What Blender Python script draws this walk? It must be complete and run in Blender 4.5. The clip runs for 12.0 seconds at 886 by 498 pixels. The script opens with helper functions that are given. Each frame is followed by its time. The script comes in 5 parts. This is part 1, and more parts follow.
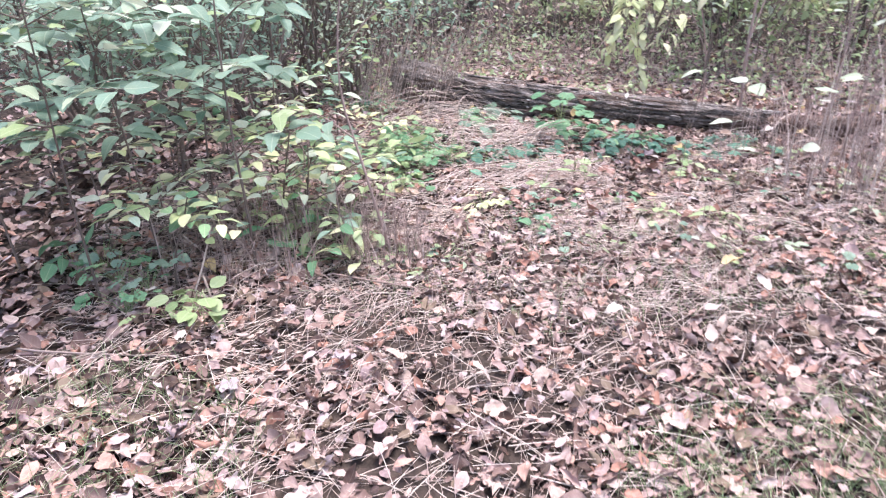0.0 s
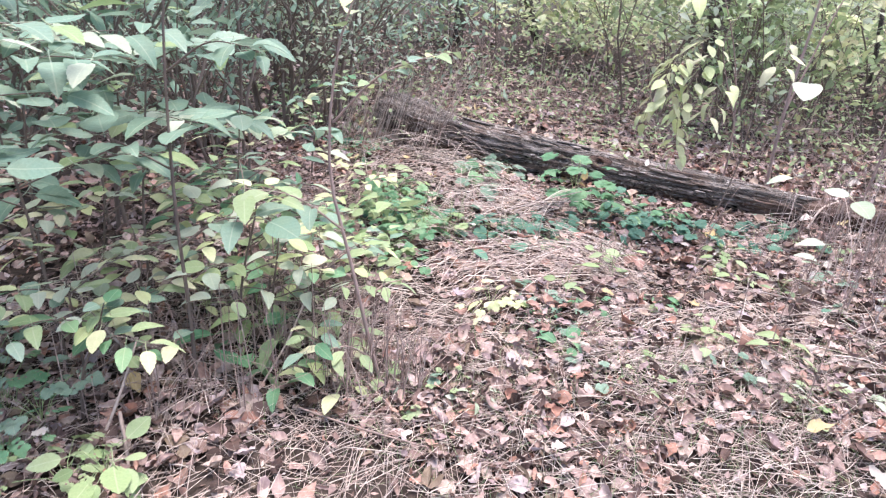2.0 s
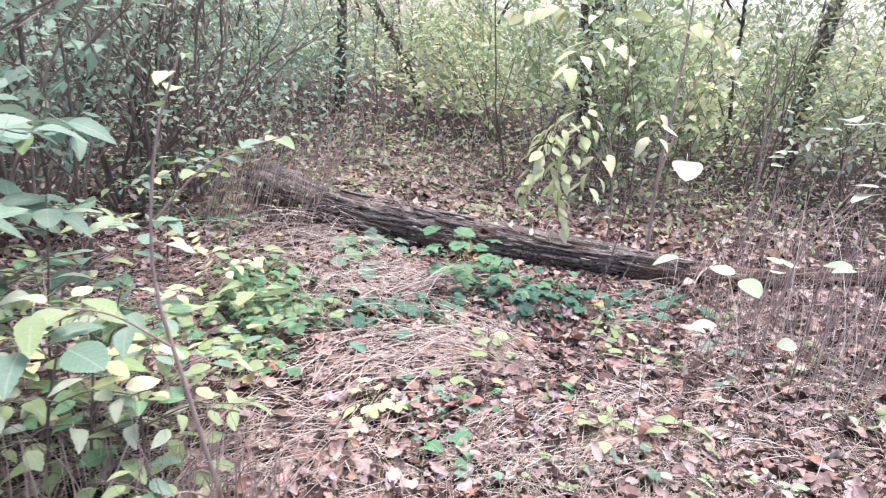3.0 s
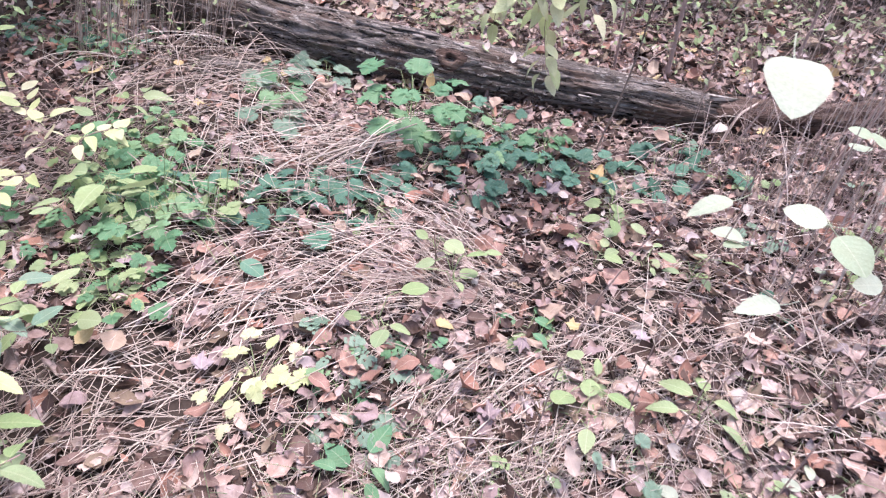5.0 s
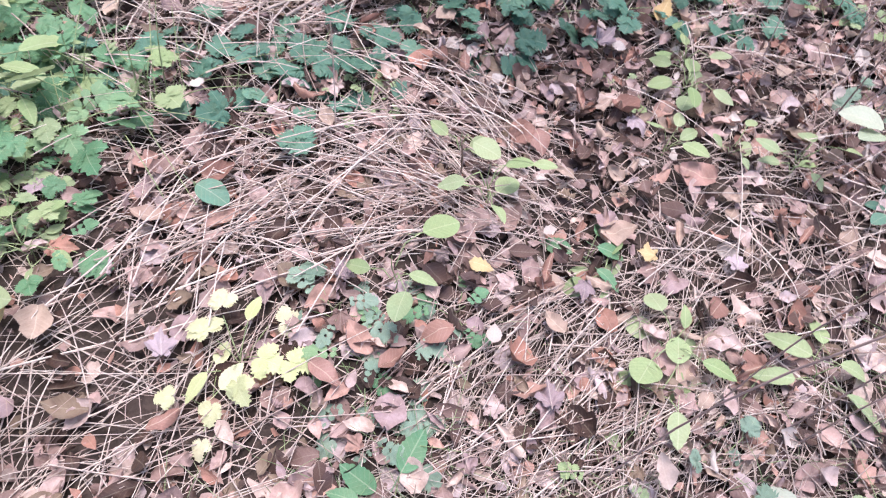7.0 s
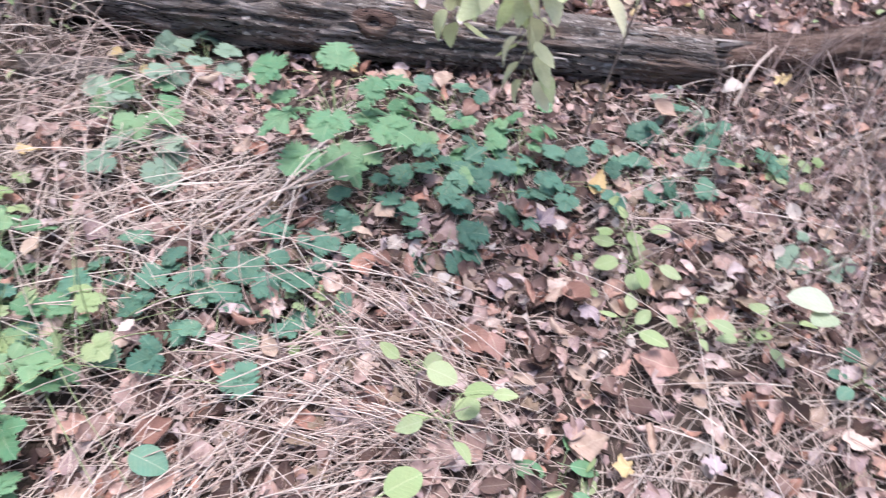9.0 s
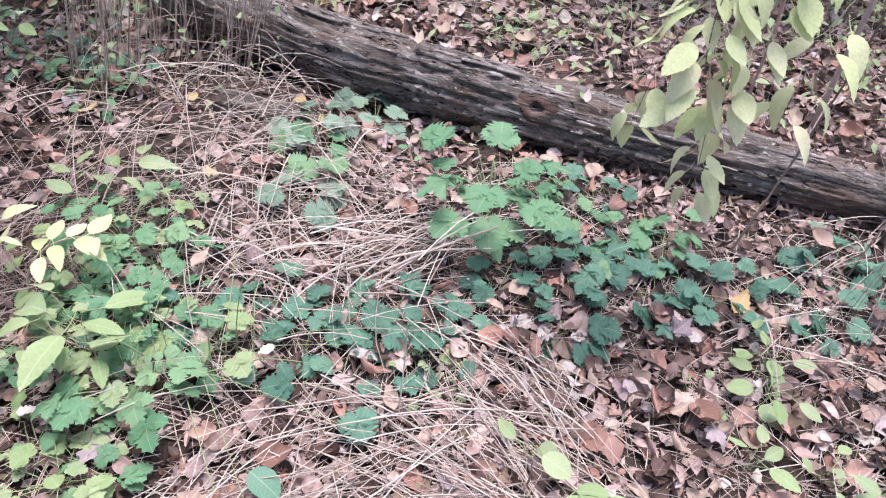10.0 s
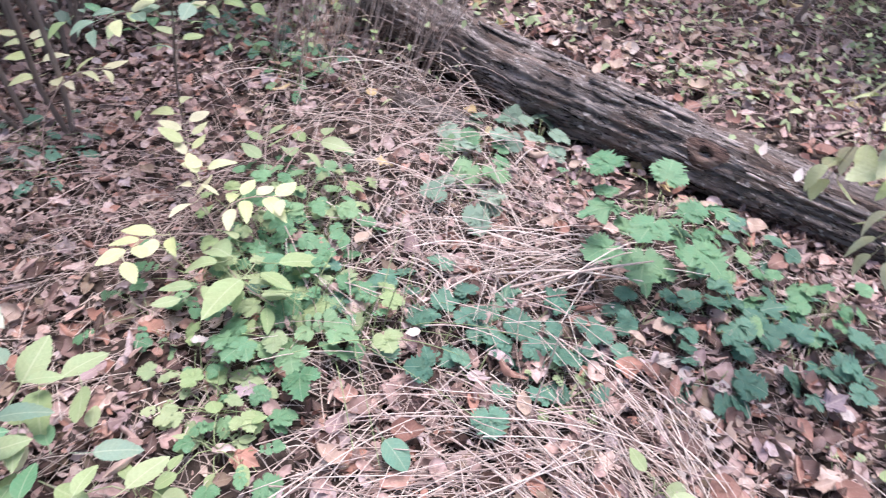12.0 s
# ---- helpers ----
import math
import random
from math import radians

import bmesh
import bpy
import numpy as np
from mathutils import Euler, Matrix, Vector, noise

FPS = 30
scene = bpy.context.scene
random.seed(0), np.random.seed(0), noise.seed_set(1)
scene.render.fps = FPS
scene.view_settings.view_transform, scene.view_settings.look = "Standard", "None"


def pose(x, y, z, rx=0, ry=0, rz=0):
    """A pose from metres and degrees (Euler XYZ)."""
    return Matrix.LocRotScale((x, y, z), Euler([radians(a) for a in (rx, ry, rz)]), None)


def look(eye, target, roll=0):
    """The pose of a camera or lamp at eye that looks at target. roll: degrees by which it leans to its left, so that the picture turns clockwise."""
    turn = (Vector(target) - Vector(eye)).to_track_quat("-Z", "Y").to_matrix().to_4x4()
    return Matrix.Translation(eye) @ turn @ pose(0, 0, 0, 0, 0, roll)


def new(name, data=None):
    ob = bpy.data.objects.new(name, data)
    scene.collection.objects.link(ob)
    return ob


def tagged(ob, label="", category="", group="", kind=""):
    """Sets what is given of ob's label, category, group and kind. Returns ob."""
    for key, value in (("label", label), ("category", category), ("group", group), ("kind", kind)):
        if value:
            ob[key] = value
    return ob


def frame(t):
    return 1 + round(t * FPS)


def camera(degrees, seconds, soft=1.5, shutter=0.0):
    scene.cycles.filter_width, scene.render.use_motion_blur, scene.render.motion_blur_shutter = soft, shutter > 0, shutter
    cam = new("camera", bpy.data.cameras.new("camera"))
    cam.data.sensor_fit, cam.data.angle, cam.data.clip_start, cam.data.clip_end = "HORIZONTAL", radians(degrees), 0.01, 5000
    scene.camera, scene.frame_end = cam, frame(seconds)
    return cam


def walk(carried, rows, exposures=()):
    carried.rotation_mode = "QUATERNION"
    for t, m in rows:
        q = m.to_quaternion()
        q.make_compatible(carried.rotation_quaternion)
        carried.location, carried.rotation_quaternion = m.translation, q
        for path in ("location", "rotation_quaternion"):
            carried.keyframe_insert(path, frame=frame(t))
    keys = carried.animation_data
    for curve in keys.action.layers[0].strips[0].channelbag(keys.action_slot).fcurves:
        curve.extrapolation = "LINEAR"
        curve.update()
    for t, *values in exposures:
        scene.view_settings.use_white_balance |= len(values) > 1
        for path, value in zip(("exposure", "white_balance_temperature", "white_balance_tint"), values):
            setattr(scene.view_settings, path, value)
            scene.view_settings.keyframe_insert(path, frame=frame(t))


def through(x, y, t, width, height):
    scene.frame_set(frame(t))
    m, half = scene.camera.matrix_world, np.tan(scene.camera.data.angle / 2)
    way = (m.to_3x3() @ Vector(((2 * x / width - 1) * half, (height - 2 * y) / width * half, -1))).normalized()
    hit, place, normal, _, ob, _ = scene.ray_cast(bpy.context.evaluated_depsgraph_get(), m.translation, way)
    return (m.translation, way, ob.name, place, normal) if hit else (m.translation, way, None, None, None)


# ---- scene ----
cam = camera(69.3, 12.0, soft=1.15, shutter=0.2)
STOPS = 1.76
PATH = [
    (0, (-0.012, 0.009, 1.393), (-0.061, 1.811, 0.526), -2.4),
    (0.5, (-0.004, 0.306, 1.374), (-0.087, 2.119, 0.533), 3.5),
    (1, (0.05, 0.574, 1.443), (0.187, 2.389, 0.616), 9.1),
    (1.5, (-0.06, 0.662, 1.463), (0.01, 2.48, 0.632), 8.2),
    (2, (-0.221, 0.832, 1.475), (-0.136, 2.646, 0.637), 3.6),
    (2.5, (-0.223, 0.914, 1.504), (0.115, 2.785, 0.882), 5.1),
    (3, (-0.094, 1.156, 1.487), (0.305, 3.005, 0.838), 4.2),
    (3.5, (0.06, 1.327, 1.51), (0.608, 3.098, 0.76), 5.3),
    (3.7, (0.082, 1.379, 1.502), (0.67, 3.102, 0.674), 5.6),
    (5.3, (0.401, 2.286, 1.471), (0.714, 3.771, 0.169), 4.8),
    (5.5, (0.422, 2.37, 1.456), (0.733, 3.838, 0.134), 7.1),
    (6, (0.417, 2.515, 1.43), (0.668, 3.893, 0.003), 6.5),
    (6.5, (0.364, 2.671, 1.385), (0.648, 3.969, -0.109), 4.2),
    (7, (0.369, 2.751, 1.324), (0.695, 3.782, -0.359), 4.6),
    (7.2, (0.414, 2.803, 1.305), (0.767, 3.795, -0.395), 3.7),
    (8.8, (0.504, 3.026, 1.447), (1.117, 4.134, -0.101), 4.8),
    (9, (0.463, 3.041, 1.458), (0.976, 4.242, -0.056), 2.8),
    (9.5, (0.402, 3.054, 1.491), (0.685, 4.444, 0.081), 1.5),
    (10, (0.355, 3.055, 1.494), (0.602, 4.483, 0.116), 4.2),
    (10.5, (0.303, 3.059, 1.5), (0.499, 4.515, 0.142), 4.9),
    (11, (0.3, 3.048, 1.503), (0.44, 4.524, 0.161), 4.4),
    (11.5, (0.299, 3.021, 1.501), (0.418, 4.487, 0.145), 4.6),
    (12, (0.207, 2.976, 1.47), (0.129, 4.466, 0.138), 6.5),
]
walk(cam, [(t, look(e, p, r)) for t, e, p, r in PATH],
     [(0.0, STOPS + 0.22, 6200, 18), (1.5, STOPS + 0.12, 6250, 15), (3.0, STOPS + 0.12, 6250, 17), (5.5, STOPS - 0.14, 6200, 22), (7.0, STOPS - 0.22, 6150, 21), (9.0, STOPS - 0.13, 6150, 17), (11.0, STOPS - 0.13, 6150, 17), (12.0, STOPS - 0.08, 6150, 21)])

# ---- light: a bright overcast sky ----
world = bpy.data.worlds.new("overcast_sky")
scene.world = world
world.use_nodes = True
wn = world.node_tree
sky = wn.nodes.new("ShaderNodeTexSky")
sky.sky_type, sky.sun_disc = "NISHITA", False
sky.sun_elevation, sky.sun_rotation = radians(78), radians(45)
sky.air_density, sky.dust_density, sky.ozone_density = 1.0, 3.0, 1.0
wn.links.new(sky.outputs[0], wn.nodes["Background"].inputs[0])
wn.nodes["Background"].inputs[1].default_value = 0.125
sun = new("sun", bpy.data.lights.new("sun", "SUN"))
sun.data.energy, sun.data.angle, sun.data.color = 1.5, radians(28), (1.0, 0.98, 0.95)
sun.matrix_world = look((2, 5, 18), (0, 3, 0))

rng = np.random.default_rng(7)


# ---- materials ----
def material(name, rough=0.7):
    m = bpy.data.materials.new(name)
    m.use_nodes = True
    p = m.node_tree.nodes["Principled BSDF"]
    p.inputs["Roughness"].default_value = rough
    p.inputs["Specular IOR Level"].default_value = 0.15
    return m, m.node_tree, p


def node(nt, kind, ins=(), operation=""):
    n = nt.nodes.new(kind)
    if operation:
        n.operation = operation
    for key, value in dict(ins).items():
        if isinstance(value, bpy.types.NodeSocket):
            nt.links.new(value, n.inputs[key])
        else:
            n.inputs[key].default_value = value
    return n


def ramp(nt, fac, colours, step=False):
    n = node(nt, "ShaderNodeValToRGB", {0: fac})
    r = n.color_ramp
    r.interpolation = "CONSTANT" if step else "LINEAR"
    while len(r.elements) < len(colours):
        r.elements.new(0.5)
    for i, c in enumerate(colours):
        r.elements[i].position = i / (len(colours) if step else max(1, len(colours) - 1))
        r.elements[i].color = (*c, 1)
    return n.outputs[0]


def mix(nt, fac, a, b, blend="MIX"):
    n = node(nt, "ShaderNodeMix")
    n.data_type, n.blend_type = "RGBA", blend
    for s, v in ((n.inputs[0], fac), (n.inputs[6], a), (n.inputs[7], b)):
        if isinstance(v, bpy.types.NodeSocket):
            nt.links.new(v, s)
        else:
            s.default_value = v if isinstance(v, float) else (*v, 1)
    return n.outputs[2]


def math_node(nt, op, a, b=0.0):
    return node(nt, "ShaderNodeMath", {0: a, 1: b}, operation=op).outputs[0]


def leaf_material(name, colours, source="island", through=0.25, rough=0.6, vein=0.35, blotch=(0.12, 0.07, 0.05), spots=0.35, gloss=0.18, step=False):
    """A leaf blade: hue by piece, blotches, midrib and side veins along its UV, some light let through."""
    m, nt, p = material(name, rough)
    if source == "island":
        rnd = node(nt, "ShaderNodeNewGeometry").outputs["Random Per Island"]
    else:
        rnd = node(nt, "ShaderNodeObjectInfo").outputs["Random"]
    col = ramp(nt, rnd, colours, step)
    uv = node(nt, "ShaderNodeUVMap").outputs[0]
    sep = node(nt, "ShaderNodeSeparateXYZ", {0: uv})
    ax = math_node(nt, "ABSOLUTE", sep.outputs[0])
    shift = math_node(nt, "MULTIPLY", rnd, 37.0)
    place = node(nt, "ShaderNodeCombineXYZ", {0: sep.outputs[0], 1: sep.outputs[1], 2: shift}).outputs[0]
    big = node(nt, "ShaderNodeTexNoise", {"Vector": place, "Scale": 3.0, "Detail": 4.0})
    fine = node(nt, "ShaderNodeTexNoise", {"Vector": place, "Scale": 22.0, "Detail": 3.0})
    blot = ramp(nt, big.outputs[0], [(0, 0, 0), (0, 0, 0), (1, 1, 1), (1, 1, 1)])
    col = mix(nt, math_node(nt, "MULTIPLY", blot, spots), col, blotch)
    col = mix(nt, 0.35, col, mix(nt, fine.outputs[0], (0.45, 0.45, 0.45), (1.4, 1.4, 1.4)), "MULTIPLY")
    mid = math_node(nt, "LESS_THAN", ax, 0.014)
    side = math_node(nt, "SINE", math_node(nt, "MULTIPLY", math_node(nt, "SUBTRACT", sep.outputs[1], math_node(nt, "MULTIPLY", ax, 0.8)), 48.0))
    ribs = math_node(nt, "MAXIMUM", mid, math_node(nt, "MULTIPLY", math_node(nt, "GREATER_THAN", side, 0.93), 0.35))
    col = mix(nt, math_node(nt, "MULTIPLY", ribs, vein), col, mix(nt, 0.5, col, (0.85, 0.8, 0.6)))
    nt.links.new(col, p.inputs["Base Color"])
    height = math_node(nt, "ADD", math_node(nt, "MULTIPLY", side, 0.12), fine.outputs[0])
    bump = node(nt, "ShaderNodeBump", {"Height": height, "Strength": 0.3, "Distance": 0.003})
    nt.links.new(bump.outputs[0], p.inputs["Normal"])
    p.inputs["Specular IOR Level"].default_value = gloss
    tr = node(nt, "ShaderNodeBsdfTranslucent", {"Color": col})
    ms = node(nt, "ShaderNodeMixShader", {0: through, 1: p.outputs[0], 2: tr.outputs[0]})
    nt.links.new(ms.outputs[0], nt.nodes["Material Output"].inputs[0])
    return m


def stem_material(name, colours, source="island", rough=0.75, scale=(60, 60, 6)):
    m, nt, p = material(name, rough)
    rnd = node(nt, "ShaderNodeNewGeometry").outputs["Random Per Island"] if source == "island" else node(nt, "ShaderNodeObjectInfo").outputs["Random"]
    co = node(nt, "ShaderNodeTexCoord").outputs["Object"]
    mp = node(nt, "ShaderNodeMapping", {0: co, 3: scale}).outputs[0]
    n = node(nt, "ShaderNodeTexNoise", {"Vector": mp, "Scale": 1.0, "Detail": 5.0})
    col = mix(nt, 0.6, ramp(nt, rnd, colours), mix(nt, n.outputs[0], (0.3, 0.3, 0.3), (1.6, 1.6, 1.6)), "MULTIPLY")
    nt.links.new(col, p.inputs["Base Color"])
    nt.links.new(node(nt, "ShaderNodeBump", {"Height": n.outputs[0], "Strength": 0.5, "Distance": 0.005}).outputs[0], p.inputs["Normal"])
    return m


def soil_material():
    m, nt, p = material("forest_soil", 0.95)
    p.inputs["Specular IOR Level"].default_value = 0.1
    co = node(nt, "ShaderNodeTexCoord").outputs["Object"]
    a = node(nt, "ShaderNodeTexNoise", {"Vector": co, "Scale": 1.3, "Detail": 5.0})
    b = node(nt, "ShaderNodeTexNoise", {"Vector": co, "Scale": 38.0, "Detail": 6.0})
    v = node(nt, "ShaderNodeTexVoronoi", {"Vector": co, "Scale": 26.0})
    leafy = ramp(nt, v.outputs["Color"], [(0.022, 0.016, 0.014), (0.07, 0.05, 0.043), (0.12, 0.086, 0.075), (0.035, 0.025, 0.022)])
    col = mix(nt, b.outputs[0], (0.03, 0.023, 0.021), leafy)
    col = mix(nt, math_node(nt, "MULTIPLY", a.outputs[0], 0.3), col, (0.07, 0.06, 0.04))
    nt.links.new(col, p.inputs["Base Color"])
    h = math_node(nt, "ADD", b.outputs[0], v.outputs["Distance"])
    nt.links.new(node(nt, "ShaderNodeBump", {"Height": h, "Strength": 0.8, "Distance": 0.02}).outputs[0], p.inputs["Normal"])
    return m


def bark_material(name, dark, mid, pale, lichen=0.5, along=1.0):
    """Weathered wood by UV (length, girth): grain, long cracks with black shade painted in, damp patches, pale flecks
    of lichen and bare wood.
    """
    m, nt, p = material(name, 0.9)
    co = node(nt, "ShaderNodeTexCoord").outputs["UV"]

    def layer(x, y, detail, rough=0.6, bend=0.0):
        mp = node(nt, "ShaderNodeMapping", {0: co, 3: (x * along, y, y)}).outputs[0]
        return node(nt, "ShaderNodeTexNoise", {"Vector": mp, "Scale": 1.0, "Detail": detail, "Roughness": rough, "Distortion": bend}).outputs[0]

    def band(value, lo, hi):
        n = node(nt, "ShaderNodeMapRange", {0: value, 1: lo, 2: hi})
        return n.outputs[0]

    grain = layer(14, 90, 6.0, 0.7, 0.4)
    col = mix(nt, band(grain, 0.32, 0.66), dark, mid)
    col = mix(nt, band(layer(5, 16, 4.0), 0.48, 0.68), col, mix(nt, 0.75, col, pale))
    col = mix(nt, math_node(nt, "MULTIPLY", band(layer(2.2, 5, 3.0), 0.5, 0.66), 0.5), col, dark)
    col = mix(nt, math_node(nt, "MULTIPLY", band(layer(2.8, 7, 4.0, 0.6, 0.5), 0.5, 0.64), 0.6), col, mix(nt, grain, (0.07, 0.042, 0.03), (0.3, 0.2, 0.155)))
    fleck = band(layer(26, 70, 4.0, 0.6, 0.6), 0.57, 0.63)
    where = band(layer(3.0, 6, 2.0), 0.4, 0.55)
    fleck = math_node(nt, "MULTIPLY", math_node(nt, "MULTIPLY", fleck, where), lichen)
    col = mix(nt, fleck, col, (0.5, 0.45, 0.41))
    # shade inside the cracks and pits is put into the colour
    line = math_node(nt, "ABSOLUTE", math_node(nt, "SUBTRACT", layer(3.2, 22, 3.0, 0.5, 0.8), 0.5))
    crack = band(line, 0.008, 0.003)
    col = mix(nt, crack, col, (0.006, 0.005, 0.0045))
    pit = band(layer(16, 34, 3.0, 0.5), 0.36, 0.3)
    col = mix(nt, math_node(nt, "MULTIPLY", pit, 0.8), col, dark)
    nt.links.new(col, p.inputs["Base Color"])
    height = math_node(nt, "SUBTRACT", math_node(nt, "ADD", math_node(nt, "SUBTRACT", grain, pit), math_node(nt, "MULTIPLY", fleck, 0.3)), crack)
    nt.links.new(node(nt, "ShaderNodeBump", {"Height": height, "Strength": 0.9, "Distance": 0.02}).outputs[0], p.inputs["Normal"])
    return m


BROWNS = [(0.05, 0.03, 0.026), (0.3, 0.2, 0.175), (0.54, 0.37, 0.32), (0.1, 0.062, 0.055), (0.58, 0.45, 0.415), (0.38, 0.275, 0.275), (0.42, 0.22, 0.165), (0.07, 0.045, 0.045), (0.62, 0.48, 0.41), (0.2, 0.13, 0.115), (0.5, 0.305, 0.245), (0.53, 0.43, 0.425), (0.24, 0.18, 0.13), (0.34, 0.24, 0.215), (0.5, 0.37, 0.34), (0.46, 0.32, 0.29), (0.045, 0.03, 0.027), (0.44, 0.31, 0.28)]
M_SOIL = soil_material()
M_LITTER = leaf_material("dry_leaf_litter", BROWNS, through=0.05, rough=0.55, vein=0.14, spots=0.5, step=True)
M_PIECE = leaf_material("dry_leaf", BROWNS, "object", through=0.1, rough=0.55, vein=0.16, spots=0.5, step=True)
M_FALLEN = {
    "pale": leaf_material("pale_dry_leaf", [(0.5, 0.43, 0.38), (0.58, 0.52, 0.48), (0.46, 0.36, 0.31)], "object", 0.1, 0.5, spots=0.2, vein=0.15, blotch=(0.5, 0.4, 0.35)),
    "tan": leaf_material("tan_dry_leaf", [(0.42, 0.3, 0.24), (0.48, 0.37, 0.29), (0.44, 0.3, 0.25)], "object", 0.12, 0.5, spots=0.25),
    "rust": leaf_material("rust_dry_leaf", [(0.28, 0.15, 0.115), (0.36, 0.2, 0.16), (0.22, 0.115, 0.09), (0.42, 0.25, 0.21)], "object", 0.12, 0.5, spots=0.3),
    "yellow": leaf_material("yellow_dry_leaf", [(0.58, 0.42, 0.2), (0.62, 0.5, 0.28), (0.5, 0.35, 0.16)], "object", 0.2, 0.5, spots=0.2, blotch=(0.3, 0.16, 0.07)),
    "purple": leaf_material("grey_purple_dry_leaf", [(0.36, 0.28, 0.3), (0.45, 0.37, 0.39), (0.26, 0.19, 0.2)], "object", 0.1, 0.5, spots=0.25),
}
DARK_G = [(0.06, 0.16, 0.115), (0.12, 0.27, 0.19), (0.085, 0.2, 0.15), (0.16, 0.32, 0.22)]
MID_G = [(0.1, 0.25, 0.13), (0.17, 0.34, 0.18), (0.13, 0.29, 0.16), (0.25, 0.4, 0.21)]
LIGHT_G = [(0.27, 0.38, 0.17), (0.36, 0.45, 0.23), (0.31, 0.4, 0.22), (0.41, 0.48, 0.27)]
YELLOW_G = [(0.56, 0.63, 0.3), (0.64, 0.66, 0.38), (0.7, 0.66, 0.45), (0.52, 0.6, 0.29)]
BLUE_G = [(0.18, 0.29, 0.21), (0.26, 0.37, 0.28), (0.21, 0.32, 0.24), (0.32, 0.42, 0.32)]
# pale green, lightened to carry haze on far foliage and sheen on near leaves
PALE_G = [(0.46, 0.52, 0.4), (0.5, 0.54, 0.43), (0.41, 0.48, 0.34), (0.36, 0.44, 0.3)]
M_LEAF = {}
for key, cols in (("dark", DARK_G), ("mid", MID_G), ("light", LIGHT_G), ("yellow", YELLOW_G), ("blue", BLUE_G), ("pale", PALE_G)):
    for src in ("island", "object"):
        M_LEAF[key, src] = leaf_material(key + "_green_leaf_" + src, cols, src, 0.3, 0.5, 0.3, (0.3, 0.26, 0.12), 0.15, 0.2)
STRAWS = [(0.38, 0.285, 0.24), (0.58, 0.475, 0.41), (0.66, 0.57, 0.5), (0.26, 0.18, 0.152), (0.61, 0.51, 0.445), (0.46, 0.36, 0.31)]
M_STRAW = stem_material("dry_straw", STRAWS, scale=(90, 90, 90))
M_STRAW_PIECE = stem_material("dry_straw_stem", STRAWS, "object", scale=(90, 90, 90))
M_STALK = stem_material("dead_stalk", [(0.28, 0.195, 0.17), (0.48, 0.365, 0.325), (0.37, 0.265, 0.23), (0.58, 0.47, 0.42)], scale=(60, 60, 20))
M_STALK_PIECE = stem_material("dead_stalk_stem", [(0.28, 0.195, 0.17), (0.48, 0.365, 0.325), (0.37, 0.265, 0.23), (0.58, 0.47, 0.42)], "object", scale=(60, 60, 20))
M_TWIG = stem_material("dark_twig", [(0.09, 0.068, 0.056), (0.17, 0.13, 0.11), (0.26, 0.205, 0.175)], scale=(50, 50, 12))
M_GRASS = stem_material("grass_blade", [(0.16, 0.24, 0.11), (0.26, 0.33, 0.17), (0.4, 0.4, 0.26)], scale=(30, 30, 30))
M_GSTEM = stem_material("green_stem", [(0.22, 0.28, 0.13), (0.36, 0.42, 0.22)], scale=(60, 60, 20))
M_LOG = bark_material("weathered_log_wood", (0.06, 0.049, 0.043), (0.21, 0.175, 0.158), (0.42, 0.365, 0.335), 1.0)
M_ROT = bark_material("rotten_wood", (0.04, 0.026, 0.021), (0.18, 0.115, 0.095), (0.4, 0.29, 0.24), 0.5)
M_CHIP = stem_material("bare_pale_wood", [(0.22, 0.18, 0.16), (0.34, 0.285, 0.255), (0.48, 0.41, 0.375)], "object", scale=(20, 90, 90))
M_TRUNK = bark_material("tree_bark", (0.045, 0.037, 0.032), (0.14, 0.115, 0.1), (0.26, 0.225, 0.2), 0.5, 0.4)


# ---- mesh helpers ----
def mesh_from(name, verts, tris, mat, uvs=None, smooth=True):
    verts, tris = np.asarray(verts, np.float32), np.asarray(tris, np.int32)
    me = bpy.data.meshes.new(name)
    me.vertices.add(len(verts))
    me.vertices.foreach_set("co", verts.ravel())
    me.loops.add(tris.size)
    me.loops.foreach_set("vertex_index", tris.ravel())
    me.polygons.add(len(tris))
    me.polygons.foreach_set("loop_start", np.arange(0, tris.size, 3, dtype=np.int32))
    if uvs is not None:
        layer = me.uv_layers.new(name="UVMap")
        layer.data.foreach_set("uv", np.asarray(uvs, np.float32)[tris.ravel()].ravel())
    me.polygons.foreach_set("use_smooth", np.full(len(tris), smooth))
    me.update(calc_edges=True)
    me.materials.append(mat)
    return me


def child(name, me, parent, label="", m=None):
    ob = new(name, me)
    ob.parent = parent
    if m is not None:
        ob.matrix_basis = m
    if label:
        ob["label"] = label
    return ob


def empty(name, x, y, z):
    ob = new(name)
    ob.empty_display_size = 0.1
    ob.location = (x, y, z)
    return ob


def ground_z(x, y):
    """Gentle relief of the forest floor: a faint trodden dip where one walks, a low mound by the log."""
    x, y = np.asarray(x, float), np.asarray(y, float)
    z = 0.018 * np.sin(2.1 * x + 0.7) * np.cos(1.7 * y + 0.3) + 0.011 * np.sin(5.3 * x - 2.2 * y) + 0.006 * np.sin(11.0 * x + 7.0 * y)
    z = z + 0.07 * np.exp(-((x + 0.05) ** 2 / 0.25 + (y - 4.95) ** 2 / 0.3))
    far = np.clip((np.hypot(x, y - 4) - 6) / 10, 0, 1)
    return z + far * (0.12 * np.sin(0.45 * x + 1.0) + 0.1 * np.cos(0.38 * y))


def gz(x, y):
    return float(ground_z(x, y))


